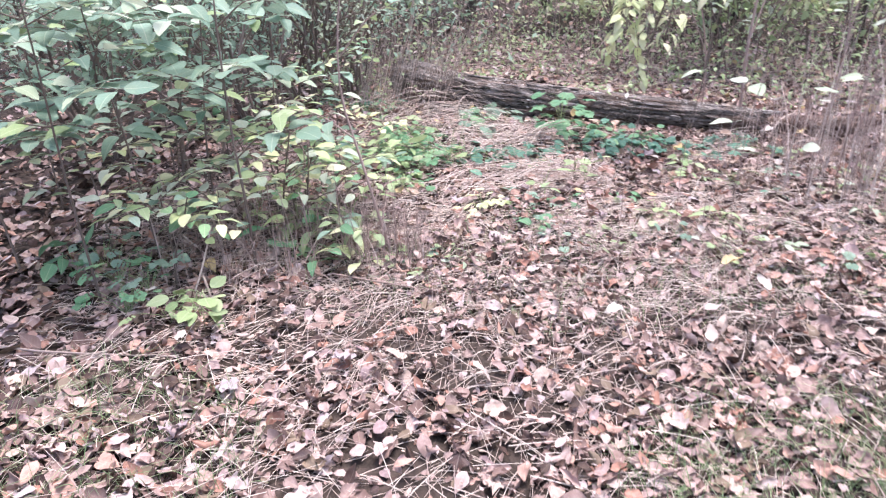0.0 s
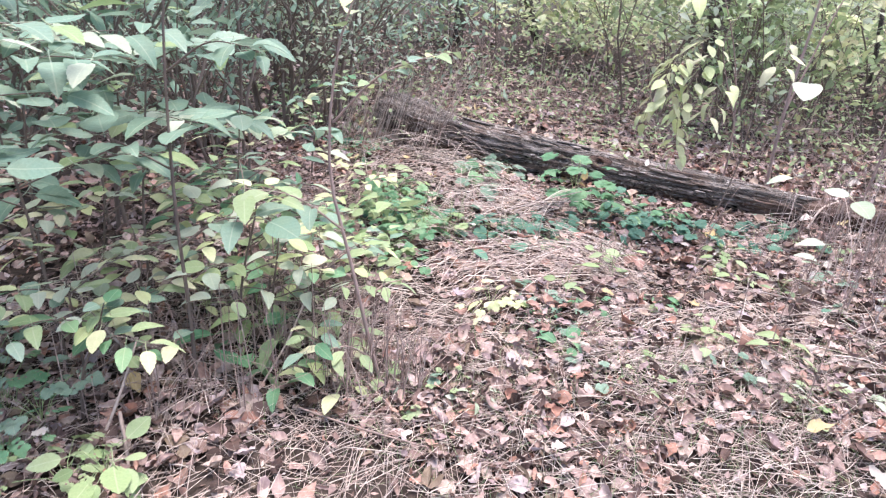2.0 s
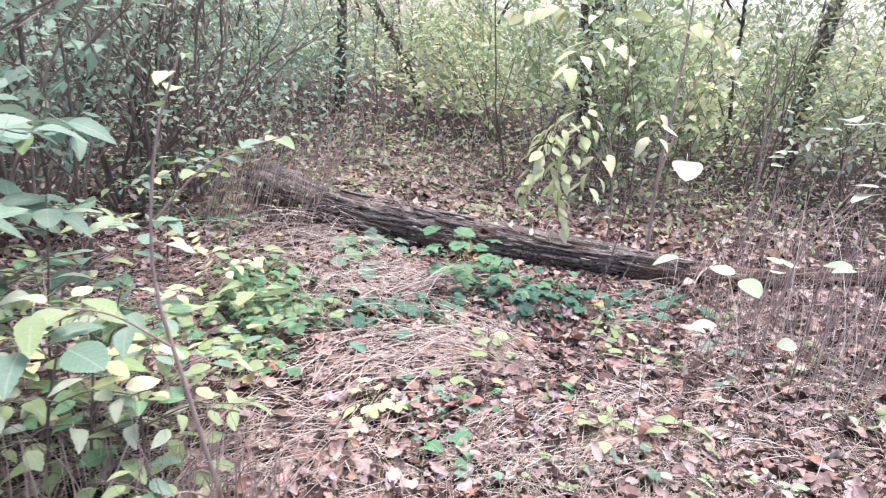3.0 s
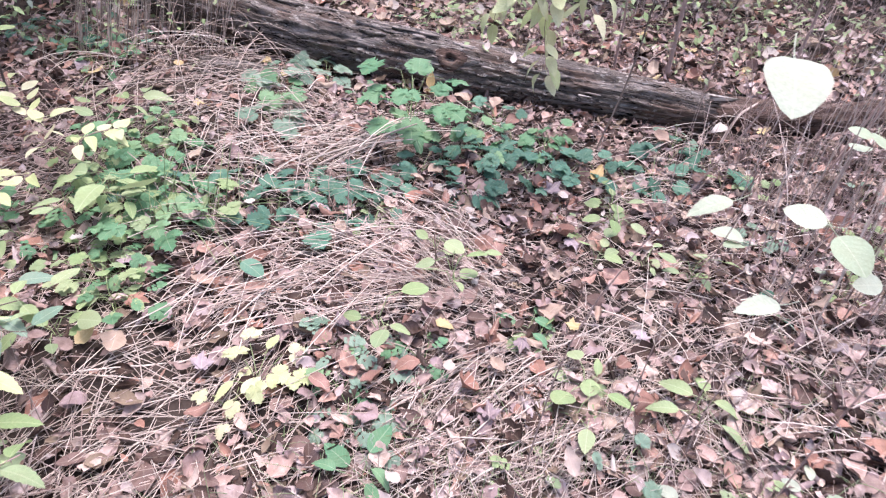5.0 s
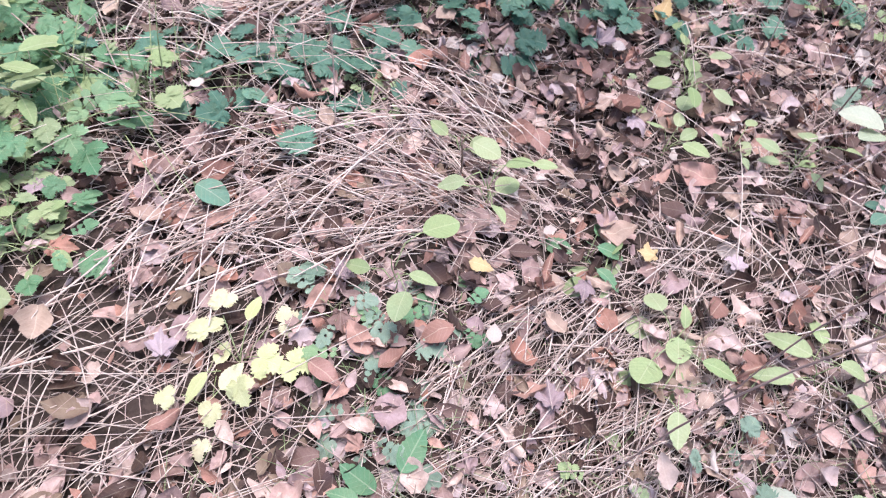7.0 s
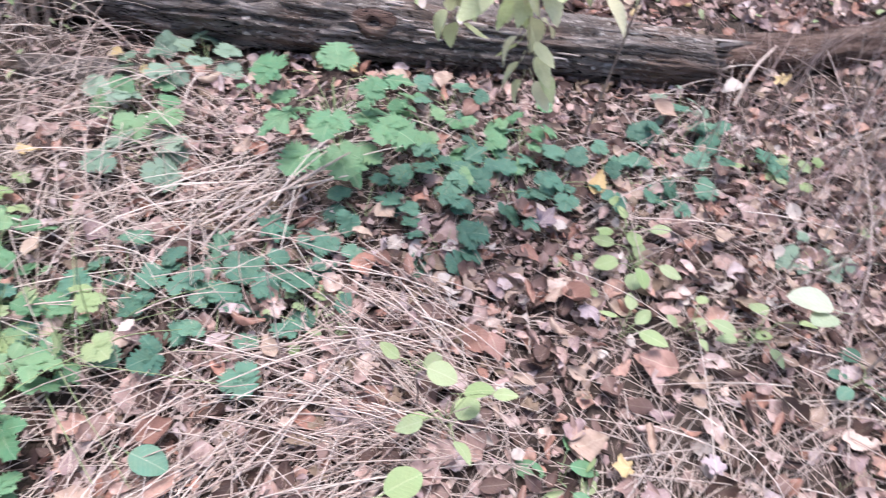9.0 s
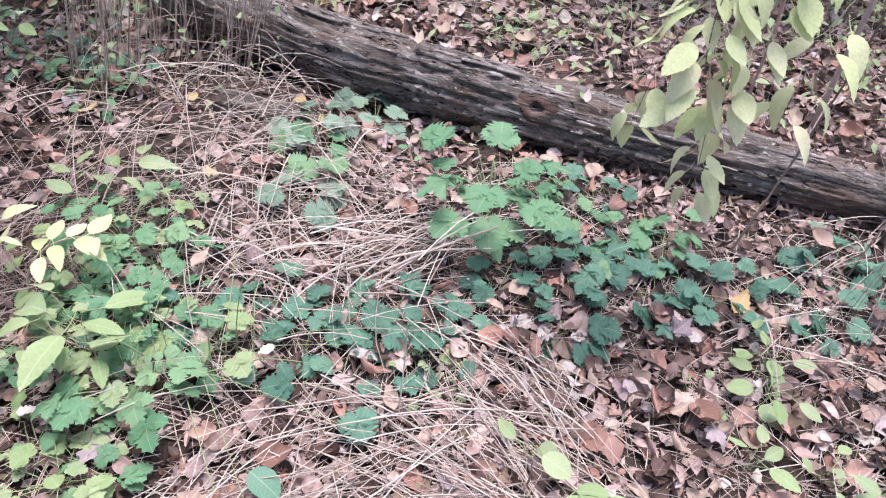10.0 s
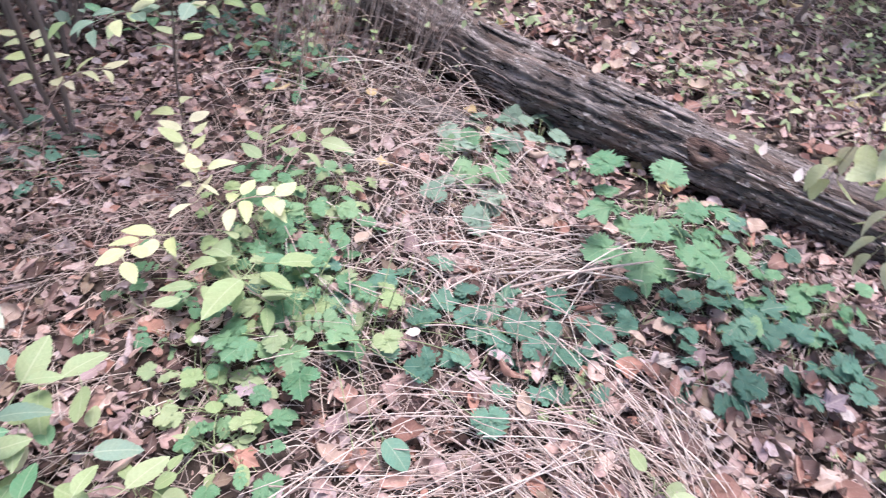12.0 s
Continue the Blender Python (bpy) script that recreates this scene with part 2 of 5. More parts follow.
def blade(stations, width, tip=1.4, teeth=0.0, fold=0.25, curl=0.0, twist=0.0, wave=0.0, seed=0, lean=0.0):
    """An ovate leaf one long, along +y from its stalk: vertices, triangles, UV."""
    r = np.random.default_rng(seed)
    t = np.linspace(0, 1, stations + 2)[1:-1]
    w = width * np.sin(np.pi * t ** (1.0 if tip < 1 else 0.8)) ** (0.6 if tip < 1 else 0.85) * (1 - (0.1 if tip < 1 else 0.35) * t ** tip)
    if teeth:
        w = w * (1 + teeth * np.where(np.arange(stations) % 2, 1, -1))
    V, UV = [(0, 0, 0)], [(0, 0)]
    for i, (a, b) in enumerate(zip(t, w)):
        for s in (-1, 0, 1):
            z = fold * b * abs(s) + wave * r.normal() * abs(s)
            y = a + lean * (i % 2) * abs(s)
            V.append((s * b, y, z))
            UV.append((s * b, y))
    V.append((0, 1, 0))
    UV.append((0, 1))
    F = [(0, 2, 1), (0, 3, 2)]
    for i in range(stations - 1):
        a = 1 + 3 * i
        for k in (0, 1):
            F += [(a + k, a + k + 1, a + k + 4), (a + k, a + k + 4, a + k + 3)]
    e = 1 + 3 * (stations - 1)
    F += [(e, e + 1, e + 3), (e + 1, e + 2, e + 3)]
    V = np.array(V, float)
    V[:, 2] += curl * (V[:, 1] - 0.15) ** 2 + twist * V[:, 0] * (V[:, 1] - 0.4)
    return V, np.array(F), np.array(UV, float)


def stalked(v, f, u, reach=0.4):
    """The leaf with its thin round stalk behind the blade."""
    y = (-reach, -0.5 * reach, 0.06)
    ring = [(0.012 * math.cos(a), q, 0.012 * math.sin(a) + 0.12 * (q / reach) ** 2 * (q < 0) - 0.012) for q in y for a in (0.5, 2.6, 4.7)]
    n = len(v)
    g = [(n + a * 3 + b, n + a * 3 + (b + 1) % 3, n + a * 3 + 3 + (b + 1) % 3) for a in (0, 1) for b in range(3)]
    g += [(n + a * 3 + b, n + a * 3 + 3 + (b + 1) % 3, n + a * 3 + 3 + b) for a in (0, 1) for b in range(3)]
    return np.concatenate([v, ring]), np.concatenate([f, g]), np.concatenate([u, [(0.0, 0.02)] * 9])


def elliptic(width, fold, curl, twist, seed):
    """A fresh oval leaf with a drawn-out tip and a finely serrate edge."""
    v, f, u = blade(15, width, 1.5, 0.035, fold, curl, twist, 0.006, seed, 0.02)
    t = np.clip(u[:, 1], 0, 1)
    want = np.sin(np.pi * t ** 0.82) ** 0.72 * (1 - 0.28 * t ** 3)
    have = np.sin(np.pi * t ** 0.8) ** 0.85 * (1 - 0.35 * t ** 1.5)
    k = np.where(have > 0.02, want / np.maximum(have, 0.02), 1.0)
    v[:, 0] *= k
    u[:, 0] *= k
    return stalked(v, f, u)


def lobed(lobes, depth, points, curl=0.0, crumple=0.0, spike=0.0, seed=0, ragged=0.05):
    """A palmate, lobed leaf about one long with its stalk at the origin."""
    r = np.random.default_rng(seed)
    a = np.linspace(-np.pi * 0.93, np.pi * 0.93, points)
    rad = 0.5 * (1 - depth * (0.5 - 0.5 * np.cos(lobes * a / 0.93)) + spike * np.where(np.arange(points) % 2, 1, -1))
    if lobes % 2:
        rad = 0.5 * (1 - depth * (0.5 - 0.5 * np.cos(lobes * a)) + spike * np.where(np.arange(points) % 2, 1, -1))
    rad = rad * (0.8 + 0.2 * np.cos(a)) * (1 + ragged * r.normal(size=points))
    out = np.stack([rad * np.sin(a) * 1.05, 0.42 + rad * np.cos(a) * 1.12], 1)
    mid = (0.42 - 0.0) * 0 + np.stack([0.5 * rad * np.sin(a), 0.34 + 0.5 * rad * np.cos(a)], 1)
    P = np.concatenate([[(0, 0.16)], mid, out])
    V = np.concatenate([P, np.zeros((len(P), 1))], 1)
    rr = np.hypot(P[:, 0], P[:, 1] - 0.4)
    V[:, 2] = curl * rr ** 2 + crumple * r.normal(size=len(P)) * rr
    F = []
    n = points
    for i in range(n - 1):
        F += [(0, 1 + i + 1, 1 + i), (1 + i, 1 + i + 1, 1 + n + i + 1), (1 + i, 1 + n + i + 1, 1 + n + i)]
    return V, np.array(F)[:, ::-1], P.copy()


def joined(pieces):
    V, F, U, n = [], [], [], 0
    for v, f, u in pieces:
        V.append(v), F.append(f + n), U.append(u)
        n += len(v)
    return np.concatenate(V), np.concatenate(F), np.concatenate(U)


def turned(piece, angle, x=0.0, y=0.0, s=1.0, lift=0.0):
    v, f, u = piece
    c, d = math.cos(angle), math.sin(angle)
    w = v * s
    return np.stack([w[:, 0] * c - w[:, 1] * d + x, w[:, 0] * d + w[:, 1] * c + y, w[:, 2] + lift * np.hypot(w[:, 0], w[:, 1])], 1), f, u


def trifoliate(seed, width=0.44, teeth=0.2):
    """Three coarsely toothed leaflets on one stalk, the side ones cleft into two."""
    r = np.random.default_rng(seed)
    b, c = [blade(11, width * r.uniform(0.85, 1.15), 0.8, teeth, 0.14, -0.3 * r.uniform(0.3, 1.4), r.uniform(-0.4, 0.4), 0.02, seed=seed + q, lean=0.05) for q in (0, 50)]
    out = [turned(b, r.normal(0, 0.12), 0, 0.38, 0.6)]
    for sign in (-1, 1):
        out += [turned(c, sign * r.uniform(0.95, 1.2), 0, 0.36, 0.48, 0.06), turned(b, sign * r.uniform(1.7, 2.0), 0, 0.36, 0.3, 0.05)]
    return joined(out)


def pinnate(seed):
    r = np.random.default_rng(seed)
    b = blade(9, 0.44, 0.8, 0.17, 0.14, -0.25, 0.2, 0.015, seed=seed, lean=0.05)
    out = [turned(b, r.normal(0, 0.15), 0, 0.62, 0.4)]
    for y, q in ((0.22, 0.17), (0.42, 0.25), (0.62, 0.31)):
        out += [turned(b, r.uniform(0.8, 1.15), 0, y, q * r.uniform(0.85, 1.15)), turned(b, -r.uniform(0.8, 1.15), 0, y, q * r.uniform(0.85, 1.15))]
    return joined(out)


def crumpled(width, roll, curl, wave, seed):
    """A dry leaf rolled across its width, curled along its length and creased."""
    r = np.random.default_rng(seed)
    rows, cols = 6, np.linspace(-1, 1, 5)
    V, UV = [], []
    for t in np.linspace(0, 1, rows):
        w = width * (0.06 + math.sin(math.pi * (0.04 + 0.92 * t) ** 0.85) ** 0.8) * r.uniform(0.82, 1.12)
        for c in cols * r.uniform(0.7, 1.15, 5):
            V.append((w * math.sin(roll * c) / roll, t + r.normal(0, 0.012), w * (1 - math.cos(roll * c)) / roll + curl * (t - 0.4) ** 2 + wave * r.normal()))
            UV.append((c * w, t))
    F = []
    for a in range(rows - 1):
        for c in range(4):
            p = a * 5 + c
            F += [(p, p + 1, p + 6), (p, p + 6, p + 5)]
    return np.array(V, float), np.array(F), np.array(UV, float)


def scattered(variants, xyz, size, yaw, tilt, roll):
    """Many leaves in one mesh: every variant is laid out at its share of the places."""
    n = len(xyz)
    pick = rng.integers(0, len(variants), n)
    cy, sy, ct, st, cr, sr = np.cos(yaw), np.sin(yaw), np.cos(tilt), np.sin(tilt), np.cos(roll), np.sin(roll)
    one, nil = np.ones(n), np.zeros(n)
    Rz = np.stack([cy, -sy, nil, sy, cy, nil, nil, nil, one], 1).reshape(n, 3, 3)
    Rx = np.stack([one, nil, nil, nil, ct, -st, nil, st, ct], 1).reshape(n, 3, 3)
    Ry = np.stack([cr, nil, sr, nil, one, nil, -sr, nil, cr], 1).reshape(n, 3, 3)
    R = Rz @ Rx @ Ry
    V, F, U, base = [], [], [], 0
    for k, (v, f, u) in enumerate(variants):
        i = np.nonzero(pick == k)[0]
        if not len(i):
            continue
        w = np.einsum("nij,vj->nvi", R[i], v - np.array([0, 0.45, 0])) * size[i, None, None] + xyz[i, None, :]
        V.append(w.reshape(-1, 3))
        F.append((f[None] + (np.arange(len(i)) * len(v))[:, None, None] + base).reshape(-1, 3))
        U.append(np.tile(u, (len(i), 1)))
        base += len(i) * len(v)
    return np.concatenate(V), np.concatenate(F), np.concatenate(U)


def tubes(paths, radii, sides=4):
    """Tubes along many paths of one length: paths (n, k, 3), radii (n, k)."""
    paths, radii = np.asarray(paths, float), np.asarray(radii, float)
    n, k, _ = paths.shape
    d = np.gradient(paths, axis=1)
    d /= np.linalg.norm(d, axis=2, keepdims=True) + 1e-9
    ref = np.where(np.abs(d[:, :1, 2:3]) > 0.8, np.array([1.0, 0, 0]), np.array([0, 0, 1.0]))
    a = np.cross(d, np.broadcast_to(ref, d.shape))
    a /= np.linalg.norm(a, axis=2, keepdims=True) + 1e-9
    b = np.cross(d, a)
    ang = np.arange(sides) * 2 * np.pi / sides
    ring = paths[:, :, None] + radii[:, :, None, None] * (a[:, :, None] * np.cos(ang)[:, None] + b[:, :, None] * np.sin(ang)[:, None])
    V = ring.reshape(-1, 3)
    i, s = np.meshgrid(np.arange(k - 1), np.arange(sides), indexing="ij")
    p = (i * sides + s).ravel()
    q = (i * sides + (s + 1) % sides).ravel()
    f = np.concatenate([np.stack([p, q, q + sides], 1), np.stack([p, q + sides, p + sides], 1)])
    F = (f[None] + (np.arange(n) * k * sides)[:, None, None]).reshape(-1, 3)
    length = np.linalg.norm(np.diff(paths, axis=1), axis=2).cumsum(1)
    length = np.concatenate([np.zeros((n, 1)), length], 1)
    U = np.stack([np.repeat(length.ravel(), sides), np.tile(np.abs(ang / np.pi - 1) * 0.3, n * k)], 1)
    return V, F, U


def spline(points, k):
    """k points along a smooth line through the given ones."""
    P = np.asarray(points, float)
    t = np.linspace(0, len(P) - 1, k)
    Q = np.concatenate([[2 * P[0] - P[1]], P, [2 * P[-1] - P[-2]]])
    i = np.minimum(t.astype(int), len(P) - 2)
    f = (t - i)[:, None]
    a, b, c, d = Q[i], Q[i + 1], Q[i + 2], Q[i + 3]
    return 0.5 * (2 * b + (c - a) * f + (2 * a - 5 * b + 4 * c - d) * f ** 2 + (3 * b - a - 3 * c + d) * f ** 3)


# leaf shapes
OVATE = [blade(5, w, 1.3, 0.0, f, c, tw, wv, s) for s, (w, f, c, tw, wv) in enumerate(
    [(0.3, 0.3, 0.35, 0.3, 0.03), (0.34, -0.2, -0.4, -0.4, 0.03), (0.27, 0.7, 0.3, 0.5, 0.04), (0.36, 0.15, -0.2, 0.2, 0.05), (0.31, -0.5, 0.5, -0.6, 0.03), (0.24, 0.9, -0.5, 0.7, 0.04)])]
MAPLE = [lobed(5, 0.36, 27, c, cr, 0.035, s) for s, (c, cr) in enumerate([(0.5, 0.12), (-0.6, 0.16), (0.2, 0.24), (-0.2, 0.1), (0.9, 0.15)])]
WILTED = [blade(9, w, 1.4, 0.05, f, c, tw, wv, 20 + s) for s, (w, f, c, tw, wv) in enumerate(
    [(0.33, 0.4, 0.5, 0.5, 0.05), (0.36, -0.3, -0.6, -0.5, 0.06), (0.3, 0.8, 0.4, 0.7, 0.05), (0.38, 0.2, -0.4, 0.4, 0.07), (0.34, -0.6, 0.7, -0.7, 0.05), (0.28, 1.0, -0.6, 0.8, 0.05)])]
CRUMB = [blade(2, w, 1.3, 0, f, c, 0.5, 0.05, 40 + s) for s, (w, f, c) in enumerate([(0.3, 0.4, 0.4), (0.4, -0.4, -0.3), (0.22, 0.6, 0.2)])]
FRESH = [elliptic(w, f, c, tw, 60 + s) for s, (w, f, c, tw) in enumerate(
    [(0.25, 0.2, -0.3, 0.1), (0.28, 0.12, -0.15, -0.2), (0.23, 0.28, -0.45, 0.2), (0.27, 0.08, 0.12, 0.15), (0.26, 0.35, -0.6, -0.3)])]
ROUND = [stalked(*blade(15, w, 0.6, 0.008, f, c, tw, 0.006, 70 + s)) for s, (w, f, c, tw) in enumerate([(0.42, 0.12, -0.2, 0.1), (0.45, 0.05, -0.1, -0.2), (0.4, 0.2, -0.3, 0.15)])]
IVY = [lobed(5, 0.42, 51, c, 0.1, 0.05, 80 + s, 0.03) for s, c in enumerate((-0.35, 0.15, -0.5))]
TRI = [trifoliate(90 + s) for s in range(4)]
CUT = [trifoliate(190 + s, 0.52, 0.27) for s in range(4)]
PIN = [pinnate(95 + s) for s in range(3)]
CRISP = [crumpled(w, r, c, wv, 240 + s) for s, (w, r, c, wv) in enumerate(
    [(0.36, 0.7, 0.5, 0.05), (0.3, -1.1, 0.4, 0.05), (0.38, 1.5, -0.3, 0.05), (0.34, 0.4, -0.7, 0.06), (0.28, -1.9, 0.6, 0.04), (0.42, -0.5, 0.3, 0.07), (0.33, 2.2, 0.3, 0.04), (0.44, 0.9, 0.9, 0.07)])]
SIMPLE = [blade(2, w, 1.4, 0, f, c, tw, 0, 100 + s) for s, (w, f, c, tw) in enumerate([(0.27, 0.2, -0.4, 0.2), (0.32, 0.1, -0.2, -0.3), (0.24, 0.3, 0.2, 0.3)])]


# ---- the ground, one sheet to the horizon ----
def axis_steps(lo, hi, step, reach):
    inner = np.arange(lo, hi + step / 2, step)
    grow, d = [], step
    while (grow[-1] if grow else 0) < reach:
        d *= 1.22
        grow.append((grow[-1] if grow else 0) + d)
    grow = np.array(grow)
    return np.concatenate([(lo - grow)[::-1], inner, hi + grow])


gx, gy = axis_steps(-4, 5, 0.05, 900), axis_steps(0, 9, 0.05, 900)
GX, GY = np.meshgrid(gx, gy)
near = (np.abs(GX - 0.5) < 5) & (np.abs(GY - 4.5) < 5)
GZ = ground_z(GX, GY) * np.where(np.hypot(GX, GY) < 120, 1, 0) + near * rng.normal(0, 0.006, GX.shape)
nx = len(gx)
idx = (np.arange(len(gy) - 1)[:, None] * nx + np.arange(nx - 1)).ravel()
ground = tagged(new("ground", mesh_from("ground", np.stack([GX.ravel(), GY.ravel(), GZ.ravel()], 1),
                np.concatenate([np.stack([idx, idx + 1, idx + nx + 1], 1), np.stack([idx, idx + nx + 1, idx + nx], 1)]), M_SOIL)),
                "dark brown woodland soil under leaf litter", "ground", kind="structure")


def spread_points(n, x0, x1, y0, y1):
    return rng.uniform(x0, x1, n), rng.uniform(y0, y1, n)


def litter(name, n, box, variants, size, mat, label, lift=0.03, tilt=0.3):
    x, y = spread_points(n, *box)
    drift = np.sin(4.1 * x + 1.3 * np.sin(2.9 * y)) + np.sin(5.2 * y + 1.1 * np.sin(4.3 * x)) + 0.7 * np.sin(11.0 * x + 2.0) * np.sin(9.0 * y)
    keep = rng.uniform(0, 1, n) < np.clip(0.72 + 0.3 * drift, 0.25, 1)
    # litter thins out under the straw heap and the herbs, so dark soil shows
    bare = np.exp(-((x + 0.15) ** 2 / 0.35 + (y - 5.2) ** 2 / 0.5)) + np.exp(-((x + 0.4) ** 2 / 0.08 + (y - 4.45) ** 2 / 0.1))
    keep &= rng.uniform(0, 1, n) > 0.75 * bare
    x, y = x[keep], y[keep]
    n = len(x)
    z = ground_z(x, y) + rng.uniform(0.008, lift, n)
    s = rng.uniform(*size, n)
    V, F, U = scattered(variants, np.stack([x, y, z], 1), s, rng.uniform(0, 6.283, n), rng.normal(0, tilt, n), rng.normal(0, tilt, n))
    return tagged(new(name, mesh_from(name, V, F, mat, U)), label, "leaf litter", kind="stuff")


litter("leaf_litter", 28000, (-2.2, 3.2, 0.4, 6.2), CRISP + MAPLE[2:3] + OVATE[:3], (0.025, 0.082), M_LITTER, "pinkish brown fallen leaves covering the forest floor", 0.05, 0.38)


def far_litter(n, near, far, size, label):
    """Fallen leaves all around, thinning with the distance."""
    a, d = rng.uniform(0, 6.283, n), near + (far - near) * rng.uniform(0, 1, n) ** 1.4
    x, y = 0.5 + d * np.cos(a), 3.6 + d * np.sin(a)
    V, F, U = scattered(OVATE[:4], np.stack([x, y, ground_z(x, y) + rng.uniform(0.008, 0.05, n)], 1), rng.uniform(*size, n), rng.uniform(0, 6.283, n), rng.normal(0, 0.35, n), rng.normal(0, 0.35, n))
    return tagged(new("leaf_litter", mesh_from("leaf_litter", V, F, M_LITTER, U)), label, "leaf litter", kind="stuff")


far_litter(38000, 2.6, 17, (0.045, 0.11), "brown fallen leaves spread through the wood")
# varied leaves behind the log; extra tan ones stand in for more light
for key, n, words in (("tan", 480, "tan curled leaves behind the log"), ("pale", 180, "bleached leaves behind the log"), ("yellow", 110, "yellow leaves behind the log"), ("rust", 160, "rusty leaves behind the log")):
    litter("fallen_leaves", n, (-0.8, 3.8, 5.1, 7.6), CRISP, (0.05, 0.11), M_FALLEN[key], words, 0.07, 0.4)
# added light-coloured leaves stand in for brighter light on this litter
litter("fallen_leaves", 330, (0.8, 2.7, 2.9, 4.4), CRISP, (0.035, 0.08), M_FALLEN["tan"], "tan curled leaves added to brighten the brown litter", 0.06, 0.4)
litter("fallen_leaves", 160, (0.8, 2.7, 2.9, 4.4), CRISP, (0.03, 0.07), M_FALLEN["pale"], "pinkish pale leaves added to brighten the brown litter", 0.06, 0.4)
litter("leaf_crumbs", 26000, (-2.2, 3.2, 0.8, 6.4), CRUMB, (0.012, 0.045), M_LITTER, "broken bits of dry brown leaf", 0.04, 0.5)


# ---- dry straw ----
def straw(name, n, spot, radius, heading, length, rise, label, thick=(0.001, 0.0024), mat=None, bow=0.06, apart=True):
    """Lying straws: heading(x, y) gives the way they lie, in degrees, and its spread."""
    x0, y0 = spot
    a, r = rng.uniform(0, 6.283, n), np.sqrt(rng.uniform(0, 1, n))
    x, y = x0 + radius[0] * r * np.cos(a), y0 + radius[1] * r * np.sin(a)
    h, sp = heading(x, y)
    th = np.radians(h) + rng.normal(0, 1, n) * np.radians(sp)
    L = rng.uniform(*length, n)
    k = 6
    t = np.linspace(-0.5, 0.5, k)
    bend = rng.normal(0, bow, n)
    kink = np.where(rng.uniform(0, 1, n) < 0.3, rng.normal(0, 0.35, n), 0.0)
    ang = th[:, None] + bend[:, None] * t + kink[:, None] * np.clip(t - 0.15, 0, 1)
    px = x[:, None] + L[:, None] * t * np.cos(ang)
    py = y[:, None] + L[:, None] * t * np.sin(ang)
    z0 = rng.uniform(0.01, rise, n)
    slope = rng.normal(0, 0.12, n)
    pz = ground_z(px, py) + np.maximum(0.006, z0[:, None] + slope[:, None] * L[:, None] * t - 0.25 * z0[:, None] * (2 * t) ** 2)
    rad = rng.uniform(*thick, n)[:, None] * np.linspace(1.15, 0.55, k)
    P = np.stack([px, py, pz], 2)
    if apart and n < 300:
        o = np.array([x0, y0, gz(x0, y0)])
        top = tagged(empty(name, *o), label, "dry grass")
        for q in range(n):
            V, F, U = tubes([P[q] - o], [rad[q]], 3)
            child("straw", mesh_from("straw", V, F, mat or M_STRAW_PIECE, U), top)
        return top
    V, F, U = tubes(P, rad, 3)
    return tagged(new(name, mesh_from(name, V, F, mat or M_STRAW, U)), label, "dry grass", kind="stuff")


straw("dry_straw", 150, (0.36, 3.76), (0.46, 0.24), lambda x, y: (28 - 75 * (x - 0.0), 32), (0.25, 0.6), 0.11, "flattened bleached straw lying in an arch", (0.0011, 0.0027))
straw("dry_straw", 85, (0.72, 3.85), (0.22, 0.28), lambda x, y: (-52 + 0 * x, 16), (0.2, 0.5), 0.1, "flattened bleached straw fanning to one side")
straw("dry_straw", 130, (0.08, 4.85), (0.4, 0.45), lambda x, y: (-50 + 0 * x, 60), (0.2, 0.5), 0.16, "tangled heap of dry straw before the log", (0.0011, 0.0027))
straw("dry_straw", 60, (0.48, 4.5), (0.3, 0.12), lambda x, y: (22 + 0 * x, 22), (0.25, 0.5), 0.2, "loose pale straws pointing out of the heap", (0.0011, 0.0027))
straw("dry_straw", 85, (-0.25, 5.4), (0.5, 0.5), lambda x, y: (-60 + 0 * x, 55), (0.25, 0.65), 0.3, "tangled dead grass by the end of the log", (0.0011, 0.0027))
straw("dry_straw", 130, (0.85, 3.15), (0.34, 0.22), lambda x, y: (28 + 0 * x, 20), (0.18, 0.42), 0.06, "flattened dry straw among fallen leaves")
straw("dry_straw", 120, (1.5, 3.3), (0.42, 0.4), lambda x, y: (-20 + 0 * x, 45), (0.15, 0.4), 0.07, "thin dry straw among fallen leaves")
straw("dry_straw", 100, (-0.2, 3.2), (0.45, 0.3), lambda x, y: (50 + 0 * x, 30), (0.18, 0.5), 0.07, "dry straw lying on fallen leaves")
straw("dry_straw", 90, (0.1, 4.2), (0.5, 0.3), lambda x, y: (-40 + 0 * x, 45), (0.2, 0.5), 0.14, "loose straws over low green leaves")
straw("straw_mat", 110, (0.42, 3.72), (0.5, 0.26), lambda x, y: (24 - 70 * x, 40), (0.15, 0.5), 0.08, "bleached straw matted under loose stems", (0.0008, 0.002))
straw("straw_mat", 70, (0.1, 4.85), (0.42, 0.45), lambda x, y: (-48 + 0 * x, 70), (0.15, 0.5), 0.13, "tangled straw heaped before the log", (0.0008, 0.002))
straw("straw_mat", 330, (0.9, 3.15), (0.5, 0.3), lambda x, y: (25 + 0 * x, 35), (0.12, 0.4), 0.05, "thin straw matted over leaf litter", (0.0007, 0.0018))
straw("straw_mat", 90, (-0.35, 5.4), (0.6, 0.6), lambda x, y: (-62 + 0 * x, 45), (0.2, 0.6), 0.22, "dead grass fallen over the log's foot", (0.0008, 0.002))
straw("straw_mat", 500, (0.5, 2.7), (1.0, 0.5), lambda x, y: (15 + 0 * x, 50), (0.15, 0.45), 0.06, "fine straw over leaf litter", (0.0007, 0.0017))
